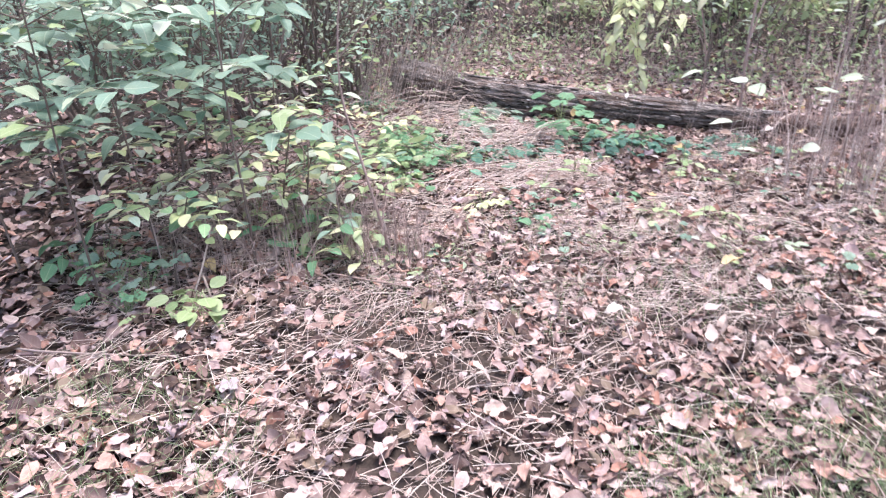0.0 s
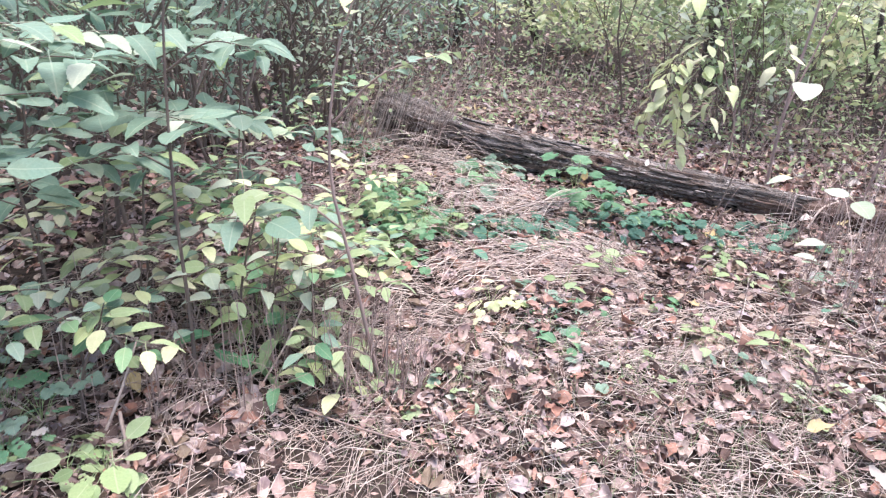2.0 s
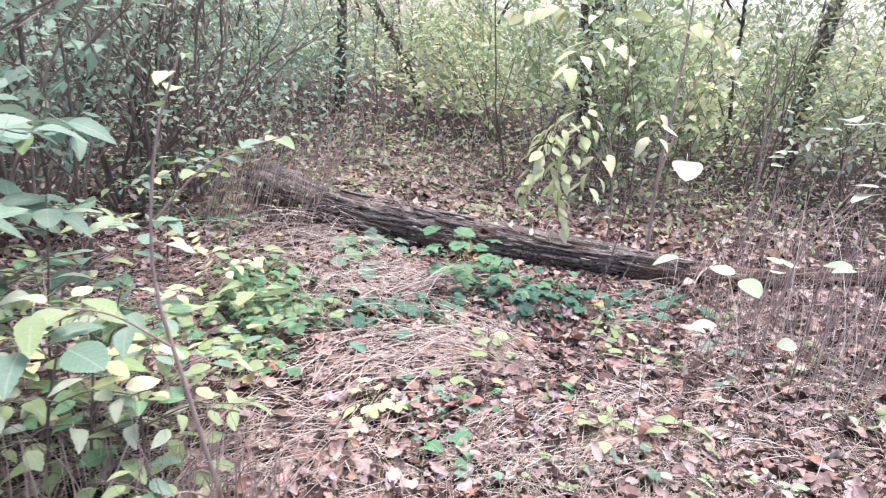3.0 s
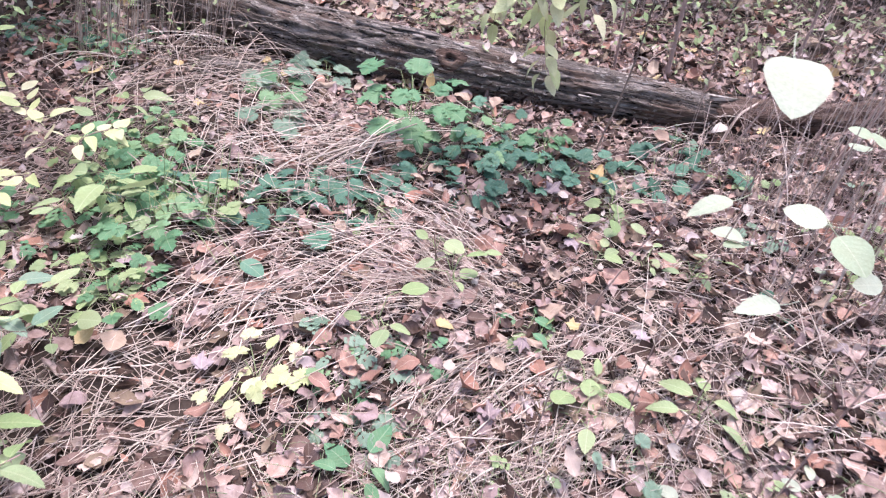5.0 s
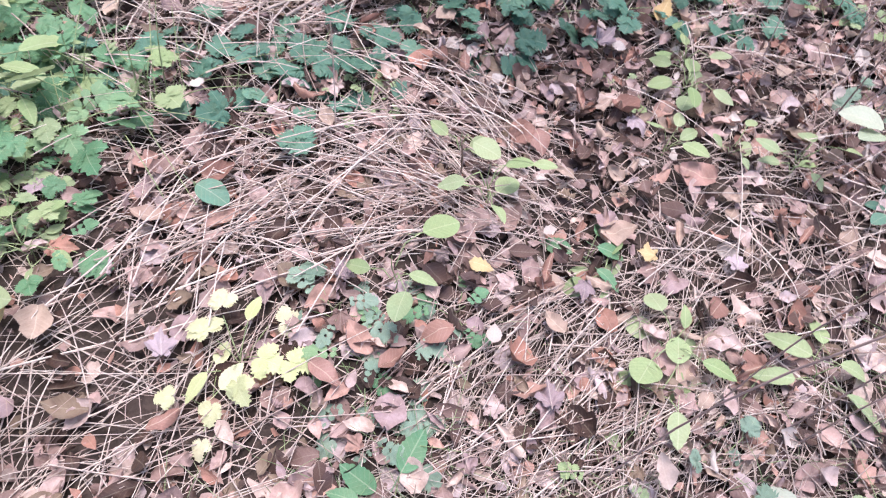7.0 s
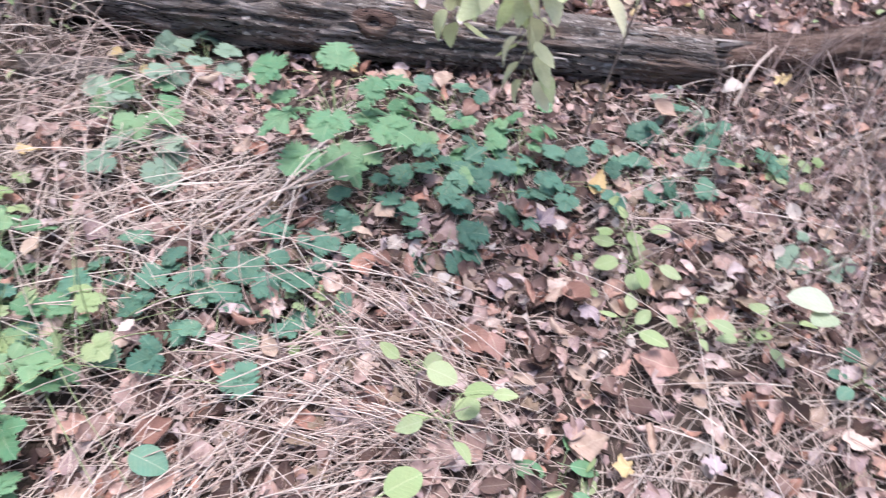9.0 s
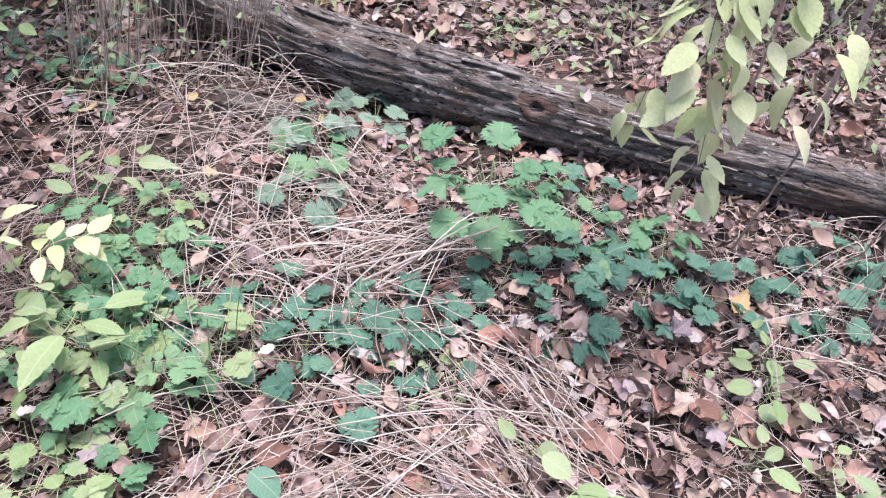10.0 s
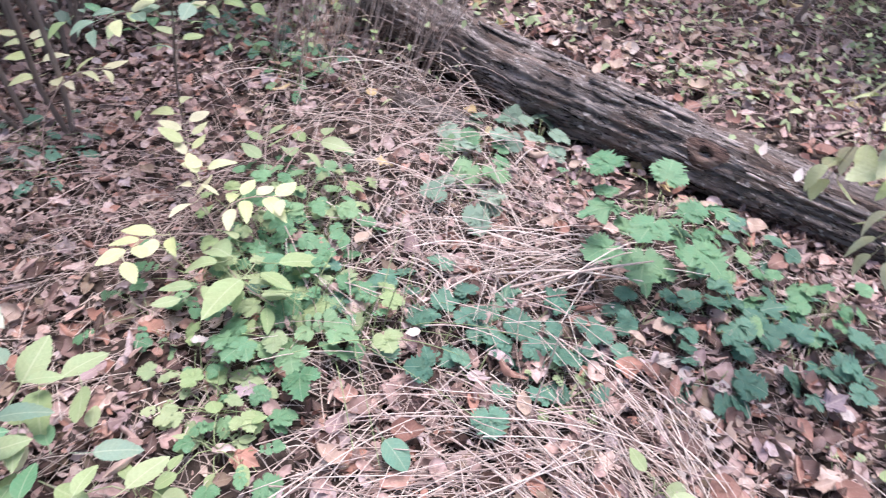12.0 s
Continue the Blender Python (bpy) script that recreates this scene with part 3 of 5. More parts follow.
straw("scattered_straw", 9500, (0.4, 2.9), (2.3, 2.2), lambda x, y: (20 + 0 * x, 60), (0.05, 0.28), 0.05, "scattered short dry straws on the leaf litter", (0.0007, 0.0019))
straw("dry_straw", 190, (-1.1, 1.9), (0.8, 0.9), lambda x, y: (35 + 0 * x, 45), (0.15, 0.45), 0.09, "matted dry grass at the edge of the shrubs", (0.0008, 0.0019), apart=False)
straw("dry_straw", 400, (2.4, 3.6), (1.1, 1.2), lambda x, y: (10 + 0 * x, 60), (0.12, 0.45), 0.12, "dry straw and twigs around dead stalks")
straw("dry_straw", 700, (1.0, 7.2), (3.0, 1.5), lambda x, y: (0 * x, 80), (0.15, 0.5), 0.1, "dead twigs lying behind the log", (0.0015, 0.003), M_STALK)


def standing(name, n, spot, radius, height, lean, label, mat, thick=(0.0012, 0.003), arch=0.25, category="dead stalks", apart=False):
    """Upright stalks and blades that bend over as they rise."""
    a, r = rng.uniform(0, 6.283, n), np.sqrt(rng.uniform(0, 1, n))
    x, y = spot[0] + radius[0] * r * np.cos(a), spot[1] + radius[1] * r * np.sin(a)
    H = rng.uniform(*height, n)
    k = 7
    t = np.linspace(0, 1, k)
    d = rng.uniform(0, 6.283, n)
    out = rng.normal(0, arch, n)
    px = x[:, None] + H[:, None] * (lean[0] * t + out[:, None] * np.cos(d)[:, None] * t ** 2)
    py = y[:, None] + H[:, None] * (lean[1] * t + out[:, None] * np.sin(d)[:, None] * t ** 2)
    pz = ground_z(x, y)[:, None] - 0.01 + H[:, None] * (t - 0.3 * np.abs(out)[:, None] * t ** 2)
    rad = rng.uniform(*thick, n)[:, None] * np.linspace(1.1, 0.4, k)
    P = np.stack([px, py, pz], 2)
    if apart:
        o = np.array([spot[0], spot[1], gz(*spot)])
        top = tagged(empty(name, *o), label, category)
        for q in range(n):
            V, F, U = tubes([P[q] - o], [rad[q]], 4)
            child("stalk", mesh_from("stalk", V, F, mat, U), top)
        return top
    V, F, U = tubes(P, rad, 4)
    return tagged(new(name, mesh_from(name, V, F, mat, U)), label, category, kind="stuff")


standing("dead_stalks", 130, (-0.5, 5.9), (0.45, 0.35), (0.3, 0.95), (0.3, -0.25), "arching dead grass stalks over the end of the log", M_STRAW_PIECE, (0.0013, 0.003), 0.16, apart=True)
standing("dead_stalks", 170, (2.3, 3.85), (0.7, 0.6), (0.15, 0.9), (0.02, 0), "upright brown dead stalks", M_STALK_PIECE, (0.001, 0.003), 0.45, apart=True)
standing("dead_stalks", 80, (2.35, 3.6), (0.6, 0.6), (0.25, 1.1), (0.02, 0.02), "tall pinkish brown dead stalks standing in litter", M_STRAW_PIECE, (0.0016, 0.0036), 0.2, apart=True)
standing("dead_stalks", 120, (3.3, 4.3), (1.0, 1.0), (0.15, 1.0), (0.03, 0), "upright brown dead stalks beyond the log", M_STALK, (0.001, 0.003), 0.5)
standing("dead_stalks", 170, (1.2, 9.0), (2.6, 1.9), (0.1, 1.0), (0, 0), "thicket of reddish brown dead stalks", M_STALK, (0.0015, 0.005), 0.6)
standing("dead_stalks", 130, (4.0, 7.6), (2.6, 2.2), (0.1, 1.1), (0, 0), "thicket of brown dead stalks", M_STALK, (0.0015, 0.005), 0.6)
standing("dead_twigs", 330, (0.6, 7.6), (2.0, 1.2), (0.1, 0.6), (0, 0), "fine brown dead twigs behind the log", M_STALK, (0.001, 0.0026), 1.0)
standing("dead_twigs", 310, (3.1, 6.1), (1.6, 1.0), (0.1, 0.6), (0, 0), "fine brown dead twigs beside the rotten branch", M_STALK, (0.001, 0.0026), 1.0)
standing("dead_twigs", 160, (-0.75, 3.0), (0.5, 0.45), (0.1, 0.45), (0, 0), "fine brown dead twigs under the shrub", M_STALK, (0.0008, 0.002), 1.0)
standing("dead_stalks", 120, (-1.05, 2.85), (0.45, 0.4), (0.15, 0.5), (0, 0), "short brown dead stalks under the shrub", M_STALK)
standing("dead_stalks", 110, (-0.36, 2.8), (0.22, 0.18), (0.15, 0.5), (0, 0), "short dead stalks at the foot of a sapling", M_STALK_PIECE, (0.001, 0.0028), 0.4, apart=True)
standing("grass", 900, (-1.2, 1.4), (0.6, 0.5), (0.05, 0.16), (0, 0), "thin green grass at the edge of the path", M_GRASS, (0.0009, 0.0018), 0.8, "grass")
standing("grass", 1500, (1.0, 1.3), (0.6, 0.4), (0.05, 0.13), (0, 0), "sparse green grass between fallen leaves", M_GRASS, (0.0009, 0.0018), 0.9, "grass")
standing("grass", 900, (0.9, 2.7), (1.4, 0.6), (0.04, 0.14), (0, 0), "thin dry and green grass among fallen leaves", M_GRASS, (0.0007, 0.0015), 0.9, "grass")
standing("dry_grass", 900, (0.5, 2.3), (1.5, 0.7), (0.04, 0.16), (0, 0), "short bleached dry grass among fallen leaves", M_STRAW, (0.0007, 0.0015), 0.9, "grass")
standing("grass", 350, (0.3, 2.6), (1.2, 0.5), (0.03, 0.12), (0, 0), "thin pale grass among fallen leaves", M_GRASS, (0.0008, 0.0016), 0.9, "grass")


standing("bent_grass", 22, (-0.08, 4.16), (0.16, 0.1), (0.2, 0.36), (0.1, -0.1), "bent pale green grass stems over the herbs", M_GSTEM, (0.0014, 0.0024), 0.9, "grass", True)


straw("fine_twigs", 2600, (0.3, 4.4), (2.3, 2.2), lambda x, y: (0 * x, 90), (0.05, 0.26), 0.06, "fine brown twigs and leaf stalks in the litter", (0.0006, 0.0015), M_STALK)
straw("fine_twigs", 320, (-1.05, 4.75), (0.6, 0.6), lambda x, y: (15 + 0 * x, 50), (0.1, 0.45), 0.09, "thin brown twigs over grey-brown litter", (0.0007, 0.0018), M_STALK)


# ---- loose sticks ----
def stick(points, rad, label):
    C = spline(points, 9)
    o = C[0].copy()
    V, F, U = tubes([C - o], [rad * np.array([1, 1.05, 0.95, 1, 0.9, 0.92, 0.8, 0.75, 0.5])], 6)
    ob = tagged(new("fallen_stick", mesh_from("fallen_stick", V, F, M_STRAW_PIECE, U)), label, "stick")
    ob.location = o
    return ob


for pts, rad in (([(-1.45, 3.05, 0.05), (-1.35, 2.95, 0.04), (-1.22, 2.86, 0.035)], 0.006), ([(-1.18, 2.42, 0.02), (-1.14, 2.5, 0.14), (-1.1, 2.6, 0.3)], 0.005), ([(-1.12, 2.45, 0.12), (-1.04, 2.3, 0.06), (-0.98, 2.12, 0.03)], 0.006), ([(-0.75, 2.75, 0.03), (-0.68, 2.85, 0.14), (-0.62, 2.95, 0.28)], 0.004),
                 ([(-0.6, 2.6, 0.04), (-0.4, 2.5, 0.05), (-0.15, 2.42, 0.04)], 0.004), ([(0.35, 4.38, 0.1), (0.55, 4.42, 0.17), (0.76, 4.46, 0.22)], 0.0045), ([(0.3, 4.45, 0.08), (0.52, 4.45, 0.14), (0.74, 4.42, 0.17)], 0.004), ([(2.2, 4.45, 0.05), (2.28, 4.5, 0.16), (2.4, 4.55, 0.2)], 0.007),
                 ([(0.42, 3.93, 0.02), (0.44, 3.98, 0.2), (0.45, 4.0, 0.36)], 0.0022), ([(0.7, 3.72, 0.02), (0.7, 3.7, 0.14), (0.69, 3.69, 0.24)], 0.0025), ([(-1.9, 2.1, 0.04), (-1.6, 2.0, 0.06), (-1.2, 1.98, 0.04)], 0.005)):
    stick(pts, rad, "thin bleached stick resting on the litter")


# ---- the fallen log ----
def log(name, points, radii, sides, rings, rough, mat, label, seed=0):
    r = np.random.default_rng(seed)
    C = spline(points, rings)
    R = np.interp(np.linspace(0, len(radii) - 1, rings), np.arange(len(radii)), radii)
    d = np.gradient(C, axis=0)
    d /= np.linalg.norm(d, axis=1, keepdims=True)
    side = np.cross(d, (0, 0, 1.0))
    side /= np.linalg.norm(side, axis=1, keepdims=True)
    up = np.cross(side, d)
    ang = np.arange(sides) * 2 * np.pi / sides
    arc = np.concatenate([[0], np.linalg.norm(np.diff(C, axis=0), axis=1).cumsum()])
    A, S = np.meshgrid(ang, arc)
    ridge = np.zeros_like(A)
    for q in range(9):
        m = int(r.integers(3, 26))
        ridge += np.abs(np.sin(m * 0.5 * A + r.uniform(0, 6) + 0.9 * np.sin(S * r.uniform(1, 4) + q))) / (2 + q)
    ridge = (ridge - ridge.mean()) / ridge.std() * 0.013 * rough
    lumps = 0.05 * np.sin(2 * A + 1.7 * S) + 0.04 * np.sin(3 * A - 2.6 * S + 1) + 0.03 * np.sin(7.1 * S)
    crack = np.zeros_like(A)
    for i in range(rings):
        for j in range(sides):
            q = Vector((arc[i] * 1.7, 2.2 * math.cos(ang[j]) * 2.2 + seed, 2.2 * math.sin(ang[j]) * 2.2))
            n = noise.noise(q) + 0.5 * noise.noise(q * 2.3)
            f = noise.noise(Vector((q.x * 2.6, q.y * 3.0, q.z * 3.0)))
            crack[i, j] = -0.016 * max(0.0, 1 - abs(n) / 0.07) + 0.008 * f + (0.01 if n > 0.15 else 0)
    RR = R[:, None] * (1 + lumps) + ridge * 0.22 + (crack + r.normal(0, 0.0016, A.shape)) * rough
    for s0, a0, depth, w in ((0.52, 2.2, 0.03, 0.06), (1.42, 2.5, 0.04, 0.05), (1.9, 2.0, 0.025, 0.09)):
        RR -= depth * np.exp(-(((S - s0) / w) ** 2 + ((A - a0) / (w * 5)) ** 2))
    P = C[:, None] + RR[:, :, None] * (side[:, None] * np.cos(A)[:, :, None] + up[:, None] * np.sin(A)[:, :, None])
    jag = r.normal(0, 0.03, sides)
    P[0] += jag[:, None] * d[0]
    P[-1] += (jag[::-1] * 1.5)[:, None] * d[-1]
    V = P.reshape(-1, 3)
    i, s = np.meshgrid(np.arange(rings - 1), np.arange(sides), indexing="ij")
    p, q = (i * sides + s).ravel(), (i * sides + (s + 1) % sides).ravel()
    F = [np.stack([p, q, q + sides], 1), np.stack([p, q + sides, p + sides], 1)]
    U = np.stack([S.ravel(), (np.abs(A / np.pi - 1) * 0.5).ravel()], 1)
    n = len(V)
    V = np.concatenate([V, [C[0] + d[0] * 0.05, C[-1] - d[-1] * 0.06]])
    U = np.concatenate([U, [(0, 0.2), (arc[-1], 0.2)]])
    s = np.arange(sides)
    F += [np.stack([(s + 1) % sides, s, np.full(sides, n)], 1), np.stack([(rings - 1) * sides + s, (rings - 1) * sides + (s + 1) % sides, np.full(sides, n + 1)], 1)]
    top = tagged(empty(name, *C[rings // 2]), label, "log")
    me = mesh_from("trunk", V - C[rings // 2], np.concatenate(F)[:, ::-1], mat, U)
    child("trunk", me, top)
    return top, C, R


fallen, LOGC, LOGR = log("fallen_log", [(-0.5, 6.36, 0.19), (0.24, 5.77, 0.15), (0.72, 5.48, 0.135), (1.39, 5.09, 0.12), (2.22, 4.66, 0.09)], [0.19, 0.142, 0.128, 0.115, 0.1], 96, 420, 1.0, M_LOG,
                         "weathered grey fallen tree trunk with split bark on leaf litter", seed=3)
rotten, _, _ = log("rotten_branch", [(2.2, 4.74, 0.07), (2.9, 4.62, 0.06), (3.6, 4.62, 0.07), (4.4, 4.5, 0.06)], [0.085, 0.075, 0.08, 0.05], 28, 120, 0.9, M_ROT,
                   "crumbling brown rotten branch beyond the log's end", seed=5)
stub, _, _ = log("rotten_branch", [(-0.2, 5.5, 0.05), (0.05, 5.35, 0.06), (0.3, 5.28, 0.04)], [0.05, 0.055, 0.04], 24, 50, 0.8, M_LOG,
                 "short dark rotten branch lying before the log", seed=6)


# bark strips that lift off the log, and its knot
def bark_strip(length, width, seed, mat):
    r = np.random.default_rng(seed)
    k = 9
    t = np.linspace(0, 1, k)
    V, F, U = [], [], []
    for i, a in enumerate(t):
        w = width * (0.35 + 0.65 * math.sin(math.pi * min(0.95, a + 0.06))) * r.uniform(0.75, 1.2)
        for s, z in ((-1, 0), (-0.4, 0.006), (0.4, 0.007), (1, 0), (0.4, -0.004), (-0.4, -0.004)):
            V.append((a * length - length / 2, s * w, z + r.normal(0, 0.0015)))
            U.append((a * length, s * w))
    for i in range(k - 1):
        for s in range(6):
            a, b = i * 6 + s, i * 6 + (s + 1) % 6
            F += [(a, b, b + 6), (a, b + 6, a + 6)]
    return mesh_from("bark_strip", V, F, mat, U)


def knot_ring():
    """A grown-over knot: a lip round a dark hole."""
    a = np.linspace(0, 2 * np.pi, 15)[:-1]
    V, F, U = [], [], []
    for k, (r, z) in enumerate(((0.055, -0.006), (0.036, 0.012), (0.022, 0.014), (0.015, -0.004), (0.004, -0.03))):
        for q in a:
            w = r * (1 + 0.15 * math.sin(3 * q + k))
            V.append((1.5 * w * math.cos(q), w * math.sin(q), z))
            U.append((w * math.cos(q), w * math.sin(q)))
    for k in range(4):
        for q in range(14):
            i, j = k * 14 + q, k * 14 + (q + 1) % 14
            F += [(i, j, j + 14), (i, j + 14, i + 14)]
    return mesh_from("knot", V, F, M_ROT, U)


base = Vector(LOGC[len(LOGC) // 2])
i = int(np.argmin(np.abs(LOGC[:, 0] - 1.1)))
c, d = Vector(LOGC[i]), Vector(LOGC[i + 3] - LOGC[i - 3]).normalized()
side = d.cross(Vector((0, 0, 1))).normalized()
nrm = (side * 0.85 + side.cross(d) * 0.55).normalized()
m = Matrix((d, nrm.cross(d), nrm)).transposed().to_4x4()
m.translation = c + nrm * LOGR[i] * 1.1 - base
child("knot", knot_ring(), fallen, "pale ringed knot with a dark hole", m)
for k in range(46):
    pale = k >= 26
    i = int(rng.normal(285, 45) if pale else rng.integers(30, 400))
    i = min(max(i, 20), 405)
    c, d = Vector(LOGC[i]), Vector(LOGC[i + 3] - LOGC[i - 3]).normalized()
    a = rng.uniform(0.1, 1.9) if pale else rng.uniform(0.6, 3.1)
    side = d.cross(Vector((0, 0, 1))).normalized()
    nrm = side * math.cos(a) + side.cross(d) * math.sin(a)
    m = Matrix((d, nrm.cross(d), nrm)).transposed().to_4x4()
    m.translation = c + nrm * (LOGR[i] * 1.02 + 0.004) - base
    size = (rng.uniform(0.03, 0.11), rng.uniform(0.004, 0.011)) if pale else (rng.uniform(0.12, 0.38), rng.uniform(0.008, 0.024))
    child("wood_chip" if pale else "bark_strip", bark_strip(*size, 200 + k, M_CHIP if pale else M_LOG), fallen, "pale bare wood flake" if pale else "", m)


# ---- fallen leaves that stand out ----
def leaf_mesh(name, piece, mat):
    v, f, u = piece
    return mesh_from(name, v - np.array([0, 0.45, 0]), f, mat, u)


def lay(ob, x, y, size, lift=0.035, tilt=0.22):
    ob.matrix_basis = Matrix.LocRotScale((x, y, gz(x, y) + lift), Euler((rng.normal(0, tilt), rng.normal(0, tilt), rng.uniform(0, 6.283))), (size, size, size))
    return ob


PALE = [(0.09, 4.14, 0.08), (0.66, 3.27, 0.075), (1.4, 3.94, 0.045), (2.21, 4.5, 0.12), (1.26, 4.18, 0.06), (-0.47, 4.01, 0.07), (1.2, 2.26, 0.12), (0.59, 2.17, 0.11),
        (0.88, 1.94, 0.11), (0.06, 1.79, 0.13), (0.95, 2.55, 0.11), (0.25, 2.38, 0.08), (-0.22, 2.41, 0.065), (0.46, 2.95, 0.08), (0.9, 2.93, 0.11), (-1.05, 1.99, 0.1), (-1.3, 2.34, 0.11)]
TAN = [(0.41, 3.97, 0.095), (0.47, 4.77, 0.11), (0.37, 4.59, 0.09), (1.08, 4.99, 0.13), (0.97, 5.0, 0.12), (1.23, 4.92, 0.11), (1.49, 4.54, 0.13), (1.9, 4.48, 0.13), (-0.13, 4.49, 0.11), (1.16, 3.89, 0.1), (0.73, 4.27, 0.09),
       (1.75, 3.92, 0.11), (1.12, 3.79, 0.11), (1.04, 3.49, 0.13), (1.19, 3.45, 0.12), (-0.27, 3.52, 0.12), (-0.04, 3.75, 0.11)]
RUST = [(0.76, 4.15, 0.1), (0.82, 4.11, 0.095), (0.57, 4.31, 0.1), (1.26, 4.72, 0.12), (0.37, 4.08, 0.13), (0.9, 3.83, 0.12), (1.1, 3.92, 0.12), (1.22, 3.87, 0.14), (1.79, 4.02, 0.14), (0.44, 3.26, 0.1), (-0.02, 3.25, 0.1),
        (0.3, 3.27, 0.12), (0.55, 3.31, 0.11), (0.83, 3.41, 0.12), (1.32, 3.61, 0.14), (1.48, 3.37, 0.1), (0.12, 3.85, 0.12), (1.2, 3.09, 0.15), (1.18, 3.24, 0.11), (-0.03, 1.95, 0.09), (1.62, 2.61, 0.14), (0.94, 3.8, 0.11)]
YELLOW = [(1.49, 4.23, 0.14), (-0.32, 5.52, 0.11), (0.13, 5.38, 0.14), (-0.14, 4.88, 0.11), (1.09, 3.41, 0.09), (-0.35, 3.55, 0.1), (0.68, 3.45, 0.085), (1.18, 2.53, 0.14), (-1.18, 2.68, 0.12), (2.45, 4.5, 0.11)]
PURPLE = [(1.27, 4.16, 0.13), (1.23, 3.82, 0.12), (-0.77, 5.48, 0.14), (-0.3, 3.9, 0.11), (0.38, 3.49, 0.1), (-0.02, 3.41, 0.11), (1.29, 3.34, 0.1), (0.74, 3.12, 0.11), (-0.81, 1.75, 0.15), (-0.44, 1.88, 0.14), (-0.9, 1.53, 0.14),
          (0.9, 3.35, 0.09), (-1.4, 2.83, 0.11)]
for key, spots, shapes, words in (("pale", PALE, WILTED[:4], "pale bleached leaf lying on brown leaf litter"), ("tan", TAN, CRISP, "curled tan dry leaf on the forest floor"),
                                  ("rust", RUST, CRISP + MAPLE[2:3], "rust brown dry leaf on the forest floor"), ("yellow", YELLOW, WILTED[:4] + MAPLE[:1], "yellow autumn leaf lying on the litter"),
                                  ("purple", PURPLE, MAPLE, "greyish purple lobed leaf, wilted, on the litter")):
    kinds = [leaf_mesh("fallen_leaf", s, M_FALLEN[key]) for s in shapes]
    for j, (x, y, s) in enumerate(spots):
        tagged(lay(new("fallen_leaf", kinds[j % len(kinds)]), x, y, s * 0.68, 0.1 if key == "pale" else 0.07), words, "leaf", "fallen leaves")


# leaves caught on and against the log
for key, x, y, z, s, tilt in (("pale", 1.21, 5.09, 0.285, 0.055, 0.5), ("pale", 1.32, 4.99, 0.26, 0.06, 0.5), ("yellow", 0.93, 5.06, 0.13, 0.085, 1.0), ("tan", 0.62, 5.5, 0.32, 0.07, 0.3), ("pale", 0.45, 5.66, 0.335, 0.05, 0.2)):
    ob = new("fallen_leaf", leaf_mesh("fallen_leaf", OVATE[0], M_FALLEN[key]))
    ob.matrix_basis = Matrix.LocRotScale((x, y, z), Euler((tilt, 0, -0.4)), (s, s, s))
    tagged(ob, "small dry leaf caught on the weathered log", "leaf", "fallen leaves")


# ---- low green plants ----
def leaf_pose(pos, way, size, roll=0.0):
    """A leaf at pos whose tip points along way, its face up."""
    y = Vector(way).normalized()
    x = y.cross(Vector((0, 0, 1)))
    x = x.normalized() if x.length > 1e-4 else Vector((1, 0, 0))
    m = Matrix((x, y, x.cross(y))).transposed() @ Euler((0, roll, 0)).to_matrix()
    return Matrix.LocRotScale(pos, m.to_quaternion(), (size, size, size))


def plant(name, x, y, leaves, reach, height, size, shapes, mat, label, droop=-0.15, category="plant", tufted=True):
    """A low herb: leaves on thin stalks from one root."""
    z = gz(x, y)
    top = tagged(empty(name, x, y, z), label, category)
    paths = []
    for k in range(leaves):
        a = k * 2.4 + rng.uniform(-0.4, 0.4)
        r = reach * math.sqrt((k + 0.6) / leaves) * rng.uniform(0.8, 1.15)
        h = height * (rng.uniform(0.55, 1.0) if tufted else 0.25 + 0.75 * (k + 1) / leaves)
        tip = Vector((r * math.cos(a), r * math.sin(a), h))
        root = Vector((rng.normal(0, 0.008), rng.normal(0, 0.008), -0.01)) if tufted else Vector((0.1 * tip.x, 0.1 * tip.y, h * 0.7))
        paths.append([root, root.lerp(tip, 0.35) + Vector((0, 0, h * 0.25)), root.lerp(tip, 0.75) + Vector((0, 0, h * 0.12)), tip])
        s = size * rng.uniform(0.85, 1.4)
        way = Vector((math.cos(a + rng.normal(0, 0.4)), math.sin(a + rng.normal(0, 0.4)), droop + rng.normal(0, 0.2)))
        child("leaf", shapes[int(rng.integers(len(shapes)))], top, "", leaf_pose(tip, way, s, rng.normal(0, 0.3)))
    if not tufted:
        paths.append([Vector((0, 0, -0.01)), Vector((0.01, 0, height * 0.3)), Vector((0, 0.01, height * 0.65)), Vector((0, 0, height))])
    for q in paths:
        V, F, U = tubes([[tuple(p) for p in q]], [[0.0016, 0.0014, 0.0012, 0.0009]], 4)
        child("stalk", mesh_from("stalk", V, F, M_GSTEM, U), top)
    return top


def stock(shapes, key):
    out = []
    for v, f, u in shapes:
        out.append(mesh_from("leaf", v, f, M_LEAF[key, "object"], u))
    return out


S = {(n, k): stock(sh, k) for n, sh, ks in (("ivy", IVY, ("dark", "mid")), ("tri", TRI, ("dark", "mid", "light", "blue")), ("cut", CUT, ("dark", "mid", "light", "blue")), ("pin", PIN, ("mid", "light", "blue", "dark")),
                                            ("ovate", FRESH, ("light", "yellow", "mid", "blue", "pale")), ("round", ROUND, ("light", "dark", "pale", "yellow", "blue")), ("maple", FRESH[:2] + TRI[:2], ("light", "blue", "yellow")))
     for k in ks}

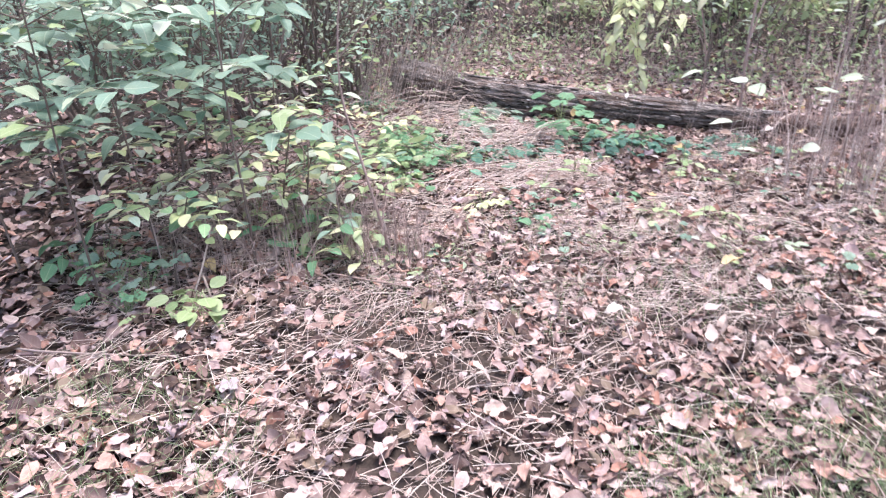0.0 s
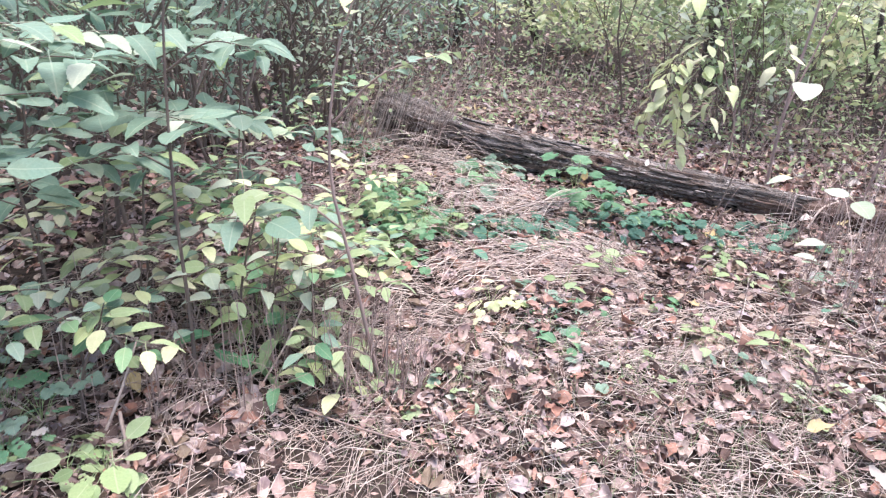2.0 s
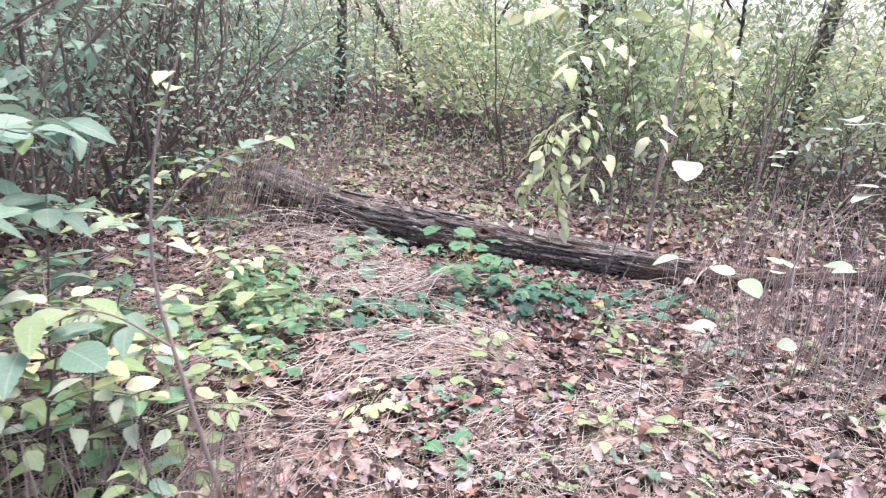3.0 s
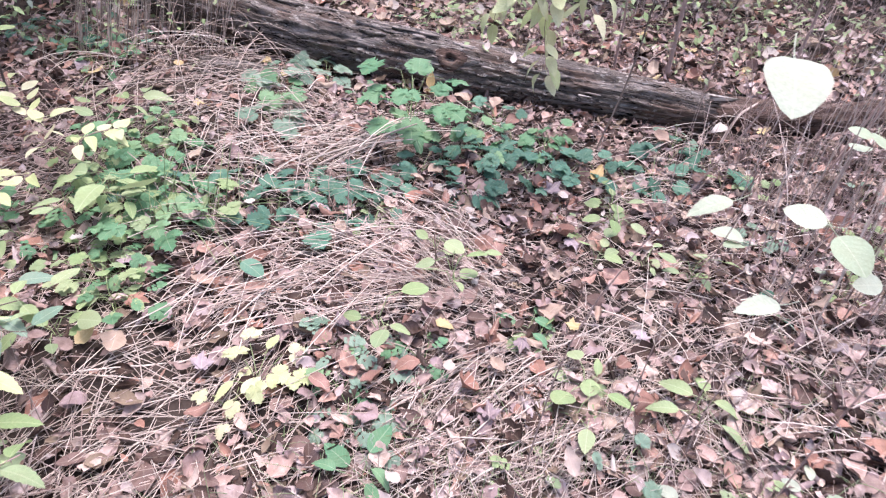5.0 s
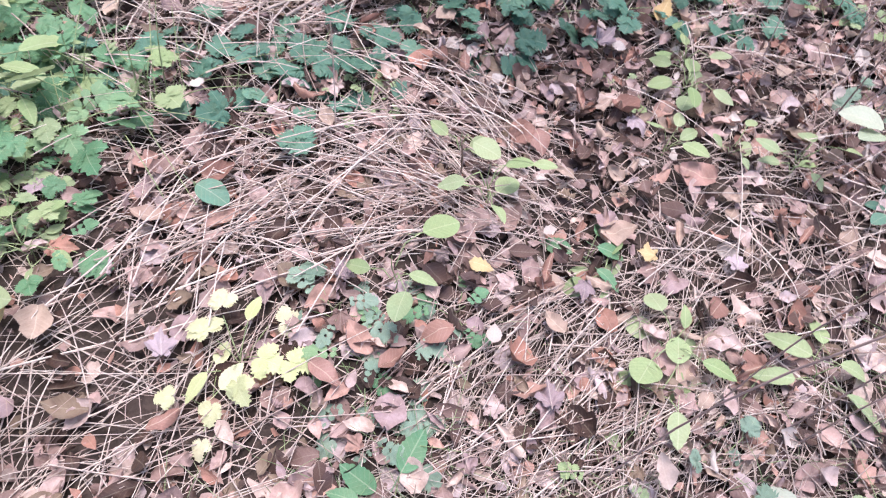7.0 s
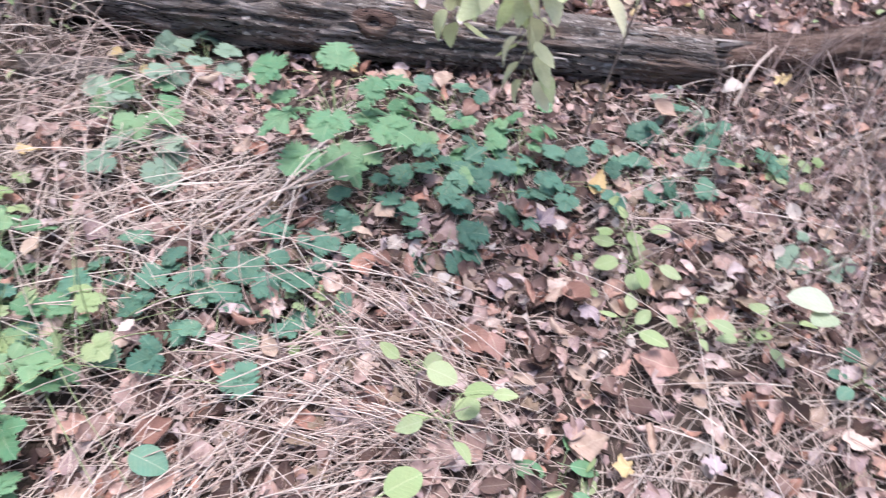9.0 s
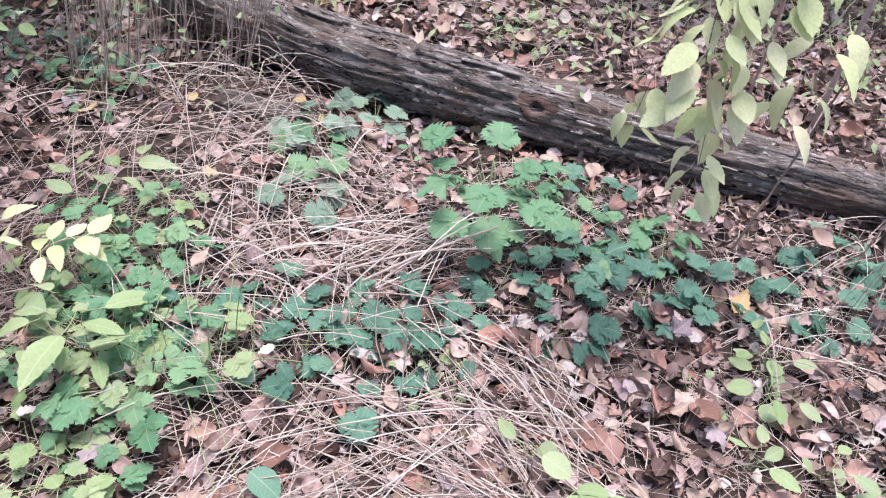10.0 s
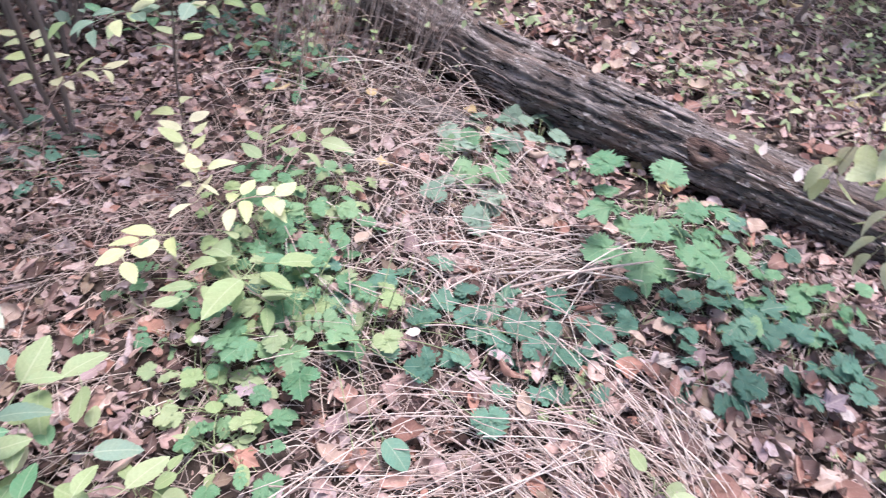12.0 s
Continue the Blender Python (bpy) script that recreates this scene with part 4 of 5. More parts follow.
IVY_SPOTS = [(0.99, 4.41), (1.18, 4.36), (1.24, 4.28), (0.89, 4.46), (1.08, 4.48), (0.28, 4.26), (0.08, 4.33), (0.18, 4.21), (0.41, 4.27), (0.5, 4.17), (0.28, 4.05), (1.64, 4.18), (1.89, 4.35), (1.54, 4.28), (1.78, 4.26),
             (1.4, 4.32), (0.62, 4.3), (0.75, 4.35), (0.0, 4.22), (1.33, 4.42), (2.02, 4.2)]
for x, y in IVY_SPOTS:
    plant("ivy_plant", x, y, int(rng.integers(4, 8)), 0.12, 0.09, 0.085, S["cut", "dark"] + S["tri", "dark"][:1] + S["ivy", "dark"][:1], None, "dark green ivy-like leaves low over the litter", -0.1)
for x, y, key, n, reach, h, size in [(0.94, 4.17, "dark", 7, 0.07, 0.08, 0.09), (1.08, 4.7, "mid", 8, 0.08, 0.09, 0.08), (1.21, 4.79, "dark", 7, 0.07, 0.09, 0.07), (1.37, 4.54, "mid", 9, 0.08, 0.12, 0.07),
                                     (1.21, 4.51, "mid", 8, 0.08, 0.08, 0.07), (0.19, 5.2, "blue", 8, 0.1, 0.14, 0.1), (0.43, 5.36, "blue", 7, 0.08, 0.12, 0.1), (0.21, 5.03, "mid", 6, 0.08, 0.12, 0.1), (0.17, 4.79, "blue", 5, 0.07, 0.1, 0.1)]:
    plant("herb", x, y, n, reach, h, size, S["cut", key], None, "low woodland herb with toothed green leaflets" if key != "blue" else "bluish green toothed herb before the log")
for x, y, key, n, reach, h, size in [(-0.37, 4.63, "mid", 16, 0.14, 0.13, 0.08), (-0.42, 4.42, "mid", 16, 0.14, 0.13, 0.09), (-0.27, 4.53, "mid", 14, 0.13, 0.11, 0.08), (-0.25, 4.08, "mid", 13, 0.14, 0.14, 0.11),
                                     (-0.41, 4.25, "mid", 14, 0.14, 0.14, 0.1), (-0.15, 4.31, "mid", 9, 0.11, 0.1, 0.09), (-0.06, 4.21, "light", 7, 0.1, 0.14, 0.1), (-0.37, 3.85, "light", 15, 0.12, 0.1, 0.08),
                                     (-0.39, 4.36, "dark", 12, 0.15, 0.1, 0.09), (-0.55, 4.55, "light", 12, 0.14, 0.12, 0.08), (-0.6, 4.3, "mid", 12, 0.15, 0.12, 0.09), (-0.32, 4.2, "light", 12, 0.14, 0.13, 0.085), (-0.15, 4.15, "mid", 10, 0.12, 0.11, 0.085), (-0.5, 4.72, "mid", 10, 0.13, 0.11, 0.08), (-0.28, 4.7, "light", 10, 0.12, 0.1, 0.075), (-0.45, 3.95, "light", 9, 0.11, 0.1, 0.07), (-0.33, 3.88, "mid", 9, 0.12, 0.1, 0.08), (-0.26, 3.75, "mid", 8, 0.12, 0.1, 0.08)]:
    plant("herb", x, y, n, reach, h, size * 0.82, S["tri", key] + S["pin", "mid" if key == "dark" else key][:2], None, "dense clump of fresh green toothed leaves")
for x, y, key, n, reach, h, size in [(-1.0, 5.85, "dark", 10, 0.14, 0.13, 0.09), (-0.78, 5.65, "mid", 10, 0.13, 0.13, 0.09), (-0.58, 5.75, "dark", 10, 0.13, 0.13, 0.09), (-0.66, 5.5, "mid", 9, 0.12, 0.12, 0.08), (-1.2, 6.05, "dark", 12, 0.15, 0.13, 0.09), (-0.75, 5.9, "dark", 8, 0.12, 0.1, 0.08), (-1.45, 4.85, "dark", 9, 0.15, 0.1, 0.09), (-1.3, 4.68, "dark", 8, 0.13, 0.09, 0.09), (-0.68, 4.12, "mid", 8, 0.12, 0.09, 0.08), (1.3, 6.05, "light", 10, 0.17, 0.1, 0.09), (1.5, 6.15, "light", 10, 0.16, 0.1, 0.09), (1.1, 6.2, "mid", 8, 0.14, 0.09, 0.08), (0.53, 4.04, "light", 12, 0.09, 0.06, 0.045), (1.25, 3.97, "light", 7, 0.06, 0.05, 0.05), (1.02, 4.85, "mid", 7, 0.07, 0.1, 0.08), (0.59, 5.14, "mid", 5, 0.06, 0.1, 0.07), (1.98, 4.5, "blue", 6, 0.07, 0.1, 0.07),
                                     (-0.32, 4.89, "mid", 6, 0.07, 0.08, 0.07), (0.34, 3.42, "blue", 7, 0.07, 0.07, 0.09), (0.38, 3.3, "mid", 6, 0.06, 0.06, 0.08), (0.48, 3.35, "blue", 6, 0.06, 0.06, 0.08), (0.6, 3.36, "mid", 6, 0.06, 0.07, 0.07),
                                     (0.36, 3.17, "blue", 6, 0.07, 0.05, 0.08), (0.43, 3.12, "blue", 5, 0.06, 0.05, 0.08), (-1.42, 2.33, "mid", 14, 0.14, 0.16, 0.08), (-1.58, 2.6, "mid", 12, 0.15, 0.2, 0.09), (-1.4, 2.5, "blue", 12, 0.14, 0.18, 0.09), (-1.72, 2.75, "blue", 12, 0.15, 0.22, 0.09), (-1.2, 2.25, "light", 9, 0.12, 0.14, 0.08)]:
    plant("herb", x, y, n, reach, h, size * 0.85, S["pin", key] + S["tri", "mid" if key == "mid" else key][:1], None, "small woodland herb with divided leaves")
for x, y, key, n, reach, h, size in [(1.44, 3.93, "light", 8, 0.08, 0.12, 0.085), (0.97, 3.39, "light", 5, 0.06, 0.05, 0.075), (1.04, 3.18, "light", 7, 0.09, 0.09, 0.1), (0.98, 3.09, "light", 4, 0.07, 0.07, 0.1), (1.48, 4.03, "light", 7, 0.07, 0.12, 0.08),
                                     (1.59, 3.59, "light", 6, 0.09, 0.14, 0.1), (-0.32, 3.73, "light", 9, 0.1, 0.1, 0.07), (-0.44, 3.59, "light", 6, 0.09, 0.12, 0.1), (0.74, 3.62, "light", 6, 0.09, 0.2, 0.09),
                                     (0.48, 3.45, "light", 4, 0.09, 0.17, 0.11), (0.72, 3.78, "light", 3, 0.05, 0.14, 0.09), (1.46, 3.68, "light", 4, 0.06, 0.1, 0.07), (1.79, 3.39, "dark", 5, 0.07, 0.08, 0.08), (-1.05, 2.2, "light", 6, 0.08, 0.16, 0.1)]:
    plant("seedling", x, y, n, reach, h, size * 0.62, S["round", key][:2] + (S["ovate", key][:2] if key == "light" else []), None, "light green tree seedling in the litter", 0.0, "seedling", False)
for x, y, key, n, reach, h, size in [(0.13, 3.36, "yellow", 9, 0.1, 0.1, 0.072), (0.06, 3.28, "yellow", 4, 0.08, 0.07, 0.065), (0.07, 3.8, "dark", 1, 0.01, 0.1, 0.07), (-1.87, 2.75, "mid", 8, 0.12, 0.16, 0.1),
                                     (-0.39, 4.2, "light", 7, 0.12, 0.22, 0.12), (1.31, 3.75, "light", 4, 0.06, 0.1, 0.06), (0.39, 3.0, "mid", 5, 0.07, 0.07, 0.07), (0.95, 3.45, "mid", 4, 0.06, 0.06, 0.07), (1.34, 3.05, "light", 5, 0.08, 0.1, 0.08)]:
    plant("seedling", x, y, n, reach, h, size, S["round" if key == "dark" else "maple" if key == "yellow" else "ovate", key], None,
          "yellowing seedling with lobed leaves" if key == "yellow" else "small green seedling in the litter", 0.0, "seedling", key not in ("dark",))
for k in range(80):
    x, y = rng.uniform(-0.4, 2.8), rng.uniform(2.5, 4.2)
    if x < 1.9 and y > 3.0:
        continue
    plant("seedling", x, y, int(rng.integers(3, 7)), 0.07, 0.07, 0.05, S[("ovate", "tri", "cut", "pin")[k % 4], ("pale", "light", "blue", "light")[k % 4]], None, "small green seedling among fallen leaves", 0.0, "seedling")
# the taller lobed plant in front of the log
tall = plant("tall_herb", 0.76, 4.62, 16, 0.14, 0.36, 0.12, S["cut", "mid"] + S["ivy", "mid"][:1], None, "tall bright green lobed-leaf herb before the log", 0.05, "plant", False)


# ---- saplings with leaves one can pick apart ----
def sapling(name, stems, leaves, shapes, label, mat, thick=0.006, category="sapling", toward=(0, 0, 0)):
    """stems: lines of points from the root; leaves: (stem, from, to, count, size, spread, droop)."""
    x, y, _ = stems[0][0]
    z = gz(x, y)
    top = tagged(empty(name, x, y, z), label, category)
    o = Vector((x, y, z))
    lines = []
    for k, s in enumerate(stems):
        C = spline(s, 14)
        lines.append(C)
        r0 = thick if k == 0 else thick * 0.5
        V, F, U = tubes([C - np.array(o)], [np.linspace(r0, r0 * 0.35, 14)], 7)
        child("stem" if k == 0 else "branch", mesh_from("stem", V, F, mat, U), top)
    for s, a, b, n, size, spread, droop in leaves:
        C = lines[s]
        for j in range(n):
            t = a + (b - a) * (j + rng.uniform(0.1, 0.9)) / n
            f = t * 13
            i = min(int(f), 12)
            p = Vector(C[i]).lerp(Vector(C[i + 1]), f - i)
            d = Vector(C[i + 1] - C[i]).normalized()
            flat = d.cross(Vector((0, 0, 1)))
            flat = flat.normalized() if flat.length > 0.2 else Vector((math.cos(j * 2.4), math.sin(j * 2.4), 0))
            sign = 1 if j % 2 else -1
            wild = 0.06 if d.z > 0.9 else 0.25
            hug = rng.uniform(0.3, 1.1) * (0.15 if d.z > 0.6 else 0.55 if d.z < -0.3 else 1.0)
            way = (flat * sign + d * hug + Vector((rng.normal(0, wild), rng.normal(0, wild), droop + rng.normal(0, 0.12))) + Vector(toward)).normalized()
            q = p + way * spread * rng.uniform(0.5, 1.2)
            child("leaf", shapes[int(rng.integers(len(shapes)))], top, "", leaf_pose(q - o, way, size * rng.uniform(0.75, 1.15), rng.normal(0, 0.25)))
    return top


# yellow-green sapling whose branch hangs before the log
sapling("sapling", [[(1.6, 4.5, 0), (1.72, 4.56, 0.4), (1.7, 4.5, 0.9), (1.58, 4.5, 1.4), (1.5, 4.6, 1.9)],
                    [(1.7, 4.5, 0.98), (1.4, 4.38, 1.16), (1.14, 4.28, 1.08), (1.02, 4.26, 0.9), (0.98, 4.26, 0.7)],
                    [(1.4, 4.38, 1.16), (1.22, 4.26, 0.98), (1.16, 4.24, 0.76), (1.2, 4.26, 0.52)],
                    [(1.68, 4.5, 0.9), (1.46, 4.34, 0.96), (1.33, 4.22, 0.88), (1.26, 4.15, 0.74)],
                    [(1.62, 4.5, 1.3), (1.35, 4.35, 1.5), (1.1, 4.2, 1.35)],
                    [(1.6, 4.5, 1.5), (1.8, 4.3, 1.6), (1.95, 4.1, 1.5)],
                    [(1.68, 4.5, 1.1), (1.62, 4.25, 1.2), (1.54, 4.05, 1.16), (1.48, 3.95, 1.06)],
                    [(1.6, 4.5, 1.45), (1.3, 4.6, 1.65), (1.0, 4.7, 1.6)],
                    [(1.14, 4.28, 1.08), (1.06, 4.2, 1.0), (1.06, 4.16, 0.84)]],
        [(1, 0.3, 1.0, 22, 0.092, 0.05, -0.5), (2, 0.1, 1.0, 30, 0.092, 0.05, -0.5), (3, 0.4, 0.9, 7, 0.1, 0.05, -0.5), (4, 0.3, 1.0, 9, 0.14, 0.05, -0.5), (5, 0.3, 1, 6, 0.12, 0.05, -0.5), (6, 0.5, 1, 5, 0.1, 0.05, -0.7),
         (7, 0.3, 1, 10, 0.13, 0.05, -0.4), (8, 0.1, 1, 16, 0.09, 0.05, -0.6), (0, 0.75, 1, 7, 0.12, 0.05, -0.3)],
        S["ovate", "yellow"], "sapling with drooping yellow-green pointed leaves before the log", M_TWIG, 0.0045, toward=(-0.12, -0.5, 0.02))
# pale yellow sapling beside the herbs
sapling("sapling", [[(-0.6, 4.42, 0), (-0.58, 4.42, 0.14), (-0.5, 4.45, 0.23), (-0.36, 4.46, 0.26)],
                    [(-0.58, 4.42, 0.12), (-0.7, 4.55, 0.21), (-0.75, 4.66, 0.27), (-0.84, 4.8, 0.32)],
                    [(-0.58, 4.42, 0.1), (-0.67, 4.34, 0.15), (-0.72, 4.26, 0.19), (-0.74, 4.16, 0.2)],
                    [(-0.58, 4.42, 0.1), (-0.52, 4.7, 0.14), (-0.44, 4.88, 0.17), (-0.36, 4.98, 0.15)],
                    [(-0.58, 4.42, 0.08), (-0.5, 4.28, 0.14), (-0.4, 4.16, 0.18), (-0.28, 4.1, 0.17)],
                    [(-0.58, 4.42, 0.13), (-0.64, 4.44, 0.24), (-0.62, 4.5, 0.3)]],
        [(0, 0.5, 1, 8, 0.088, 0.02, 0.0), (1, 0.45, 1, 8, 0.08, 0.02, 0.0), (2, 0.3, 1, 7, 0.09, 0.02, -0.1), (5, 0.3, 1, 7, 0.085, 0.02, 0.0)],
        S["ovate", "yellow"], "small sapling with pale yellow oval leaves", M_STALK, 0.004)
sapling("sapling", [[(-0.5, 4.6, 0), (-0.48, 4.72, 0.1), (-0.44, 4.86, 0.16), (-0.36, 4.98, 0.16)], [(-0.48, 4.7, 0.08), (-0.55, 4.8, 0.15), (-0.58, 4.92, 0.18)]], [(0, 0.5, 1, 5, 0.115, 0.02, 0.0), (1, 0.4, 1, 4, 0.09, 0.02, 0.0)], S["ovate", "light"],
        "small sapling with broad light green leaves beside the straw", M_STALK, 0.003)
sapling("sapling", [[(-0.5, 4.3, 0), (-0.46, 4.24, 0.1), (-0.4, 4.16, 0.17), (-0.28, 4.1, 0.17)], [(-0.48, 4.26, 0.08), (-0.5, 4.16, 0.16), (-0.52, 4.06, 0.18)]], [(0, 0.4, 1, 6, 0.088, 0.02, -0.1), (1, 0.4, 1, 4, 0.085, 0.02, -0.1)], S["ovate", "light"],
        "young sapling with olive green oval leaves among herbs", M_STALK, 0.003)
sapling("sapling", [[(-0.8, 3.6, 0), (-0.74, 3.62, 0.18), (-0.66, 3.66, 0.3), (-0.5, 3.68, 0.35)], [(-0.74, 3.62, 0.18), (-0.68, 3.58, 0.28), (-0.58, 3.57, 0.32)]], [(0, 0.6, 1, 4, 0.115, 0.02, 0.0), (1, 0.6, 1, 2, 0.1, 0.02, 0.0)], S["ovate", "light"],
        "young sapling with broad light green leaves", M_STALK, 0.004)
sapling("sapling", [[(-1.35, 4.7, 0), (-1.32, 4.76, 0.2), (-1.24, 4.84, 0.33), (-1.1, 4.88, 0.37)], [(-1.32, 4.76, 0.2), (-1.38, 4.9, 0.34), (-1.5, 5.02, 0.38)]], [(0, 0.5, 1, 6, 0.085, 0.02, 0.0), (1, 0.3, 1, 7, 0.08, 0.02, 0.0)], S["ovate", "yellow"],
        "thin sapling with pale yellow leaves over brown litter", M_STALK, 0.003)
BLUISH = S["ovate", "blue"] + S["round", "blue"][:1] + S["ovate", "pale"][:1] + S["ovate", "light"][:1]
LIMY = S["ovate", "light"][:3] + S["ovate", "yellow"][:1] + S["ovate", "mid"][:2] + S["ovate", "blue"][:3]
WASHED = S["ovate", "yellow"][:3] + S["ovate", "pale"] + S["ovate", "light"][:2]
# thin saplings beside the path
sapling("sapling", [[(-0.33, 2.8, 0), (-0.38, 2.82, 0.2), (-0.45, 2.85, 0.5), (-0.52, 2.9, 0.8), (-0.5, 2.95, 1.15), (-0.42, 2.95, 1.4)], [(-0.36, 2.81, 0.1), (-0.44, 2.74, 0.2), (-0.52, 2.68, 0.22)], [(-0.48, 2.86, 0.6), (-0.62, 2.82, 0.72), (-0.78, 2.78, 0.76)],
                    [(-0.51, 2.92, 0.95), (-0.35, 2.88, 1.12), (-0.16, 2.85, 1.2)], [(-0.41, 2.83, 0.3), (-0.34, 2.9, 0.36), (-0.26, 2.96, 0.36)]],
        [(1, 0.3, 1, 6, 0.1, 0.03, -0.4), (2, 0.3, 1, 7, 0.12, 0.03, -0.05), (3, 0.3, 1, 11, 0.075, 0.03, 0.0), (4, 0.4, 1, 3, 0.08, 0.02, -0.2), (0, 0.82, 1, 5, 0.1, 0.03, 0)], S["ovate", "light"][:3] + S["ovate", "yellow"][:1] + S["ovate", "blue"][:1],
        "thin bent sapling with a few yellowing leaves", M_STALK, 0.0085)
sapling("sapling", [[(-0.98, 2.72, 0), (-0.98, 2.74, 0.3), (-1.0, 2.78, 0.7), (-1.0, 2.85, 1.2), (-0.96, 2.9, 1.6)], [(-0.99, 2.76, 0.55), (-0.85, 2.74, 0.66), (-0.7, 2.72, 0.68)], [(-1.0, 2.8, 0.8), (-1.15, 2.72, 0.92), (-1.3, 2.7, 0.94)], [(-1.0, 2.84, 1.1), (-0.85, 2.78, 1.2), (-0.72, 2.74, 1.2)]],
        [(1, 0.3, 1, 6, 0.13, 0.03, -0.05), (2, 0.3, 1, 6, 0.13, 0.03, -0.05), (3, 0.4, 1, 5, 0.13, 0.03, 0.0)], BLUISH, "slender dark-stemmed sapling with broad grey-green leaves", M_TWIG, 0.008)
# seedlings and herbs with yellowing leaves on the litter under the shrubs
for x, y, key, n, h, size in [(-0.62, 2.86, "yellow", 6, 0.14, 0.09), (-0.52, 3.0, "light", 6, 0.16, 0.1), (-0.74, 2.95, "light", 6, 0.22, 0.11), (-0.86, 3.12, "light", 7, 0.2, 0.1), (-0.7, 2.72, "mid", 6, 0.14, 0.1), (-0.46, 2.74, "yellow", 5, 0.1, 0.1), (-0.95, 3.3, "yellow", 7, 0.3, 0.08),
                              (-1.05, 3.1, "yellow", 7, 0.32, 0.085), (-0.72, 3.25, "yellow", 7, 0.34, 0.08), (-0.84, 2.85, "mid", 5, 0.18, 0.1), (-1.08, 2.24, "light", 6, 0.16, 0.1), (-0.58, 3.2, "light", 6, 0.2, 0.08)]:
    plant("seedling", x, y, n, 0.13, h, size, S["ovate", key] + S["maple", "light" if key == "mid" else key][:1], None, "yellowing seedling on litter under shrubs" if key == "yellow" else "green seedling on litter under shrubs", -0.1, "seedling", False)
# shrubs at the path's edge: broad bluish leaves above, smaller yellow-green ones below
for bx, by, hh, nl, sz, lx, ly, low, kind in [
        (-1.3, 3.15, 1.3, 10, 0.14, 0.1, 0.0, 0.5, 0), (-1.49, 2.84, 1.35, 10, 0.15, 0.0, -0.1, 0.45, 0), (-1.8, 3.3, 1.45, 11, 0.14, 0.05, 0.1, 0.3, 0), (-1.35, 3.6, 1.3, 10, 0.13, 0.1, 0.0, 0.45, 0),
        (-2.1, 2.7, 1.4, 11, 0.14, -0.1, 0.1, 0.3, 0), (-2.4, 3.6, 1.6, 11, 0.14, 0.1, 0.0, 0.3, 0), (-1.9, 4.1, 1.4, 11, 0.13, 0.0, 0.1, 0.35, 0), (-1.6, 2.45, 1.45, 10, 0.15, 0.1, -0.1, 0.55, 0),
        (-0.9, 3.0, 0.75, 6, 0.1, 0.1, -0.05, 0.45, 2), (-0.78, 3.02, 0.55, 6, 0.095, 0.05, -0.05, 0.4, 2), (-1.0, 3.35, 0.9, 8, 0.115, 0.05, 0.0, 0.4, 0), (-0.6, 2.95, 0.4, 8, 0.085, 0.0, 0.0, 0.3, 1), (-0.9, 3.25, 0.5, 8, 0.085, 0.0, 0.0, 0.3, 1), (-1.25, 3.0, 0.5, 8, 0.09, 0.0, 0.0, 0.3, 2), (-1.5, 3.2, 0.6, 9, 0.09, 0.05, 0.0, 0.3, 2), (-1.35, 2.7, 0.45, 8, 0.09, 0.0, 0.0, 0.3, 2), (-1.75, 2.9, 0.6, 8, 0.09, 0.0, 0.0, 0.3, 2),
        (-0.85, 3.25, 0.6, 9, 0.085, 0.1, 0.0, 0.3, 1), (-0.6, 3.3, 0.45, 9, 0.085, -0.05, 0.1, 0.3, 1), (-0.95, 5.0, 0.75, 9, 0.08, 0.1, -0.1, 0.3, 1),
        (-1.05, 3.5, 0.55, 10, 0.085, 0.0, -0.1, 0.25, 1), (-1.3, 2.55, 0.45, 8, 0.09, 0.1, 0.0, 0.3, 1),  (-1.25, 3.75, 0.6, 9, 0.085, -0.1, 0.0, 0.3, 1)]:
    stems = [[(bx, by, 0), (bx + lx * 0.3, by + ly * 0.3, hh * 0.4), (bx + lx, by + ly, hh * 0.75), (bx + lx * 1.4, by + ly * 1.4, hh)]]
    leaves = [(0, 0.7, 1, nl, sz, 0.05, 0.0)]
    for q in range(6):
        a, h0, w = q * 1.3 + rng.uniform(0, 1), hh * rng.uniform(low, 0.9), 0.3 if kind else 0.42
        cx, cy = bx + lx * (h0 / hh) ** 1.3, by + ly * (h0 / hh) ** 1.3
        stems.append([(cx, cy, h0), (cx + 0.5 * w * math.cos(a), cy + 0.5 * w * math.sin(a), h0 + 0.08), (cx + w * math.cos(a), cy + w * math.sin(a), h0 + 0.09)])
        leaves.append((q + 1, 0.2, 1, nl - 2, sz, 0.04, -0.05))
    sapling("shrub", stems, leaves, (BLUISH, LIMY, WASHED)[kind], "low shrub with small yellowing green leaves" if kind else "leafy shrub with broad bluish green leaves", M_TWIG, 0.006, "shrub")
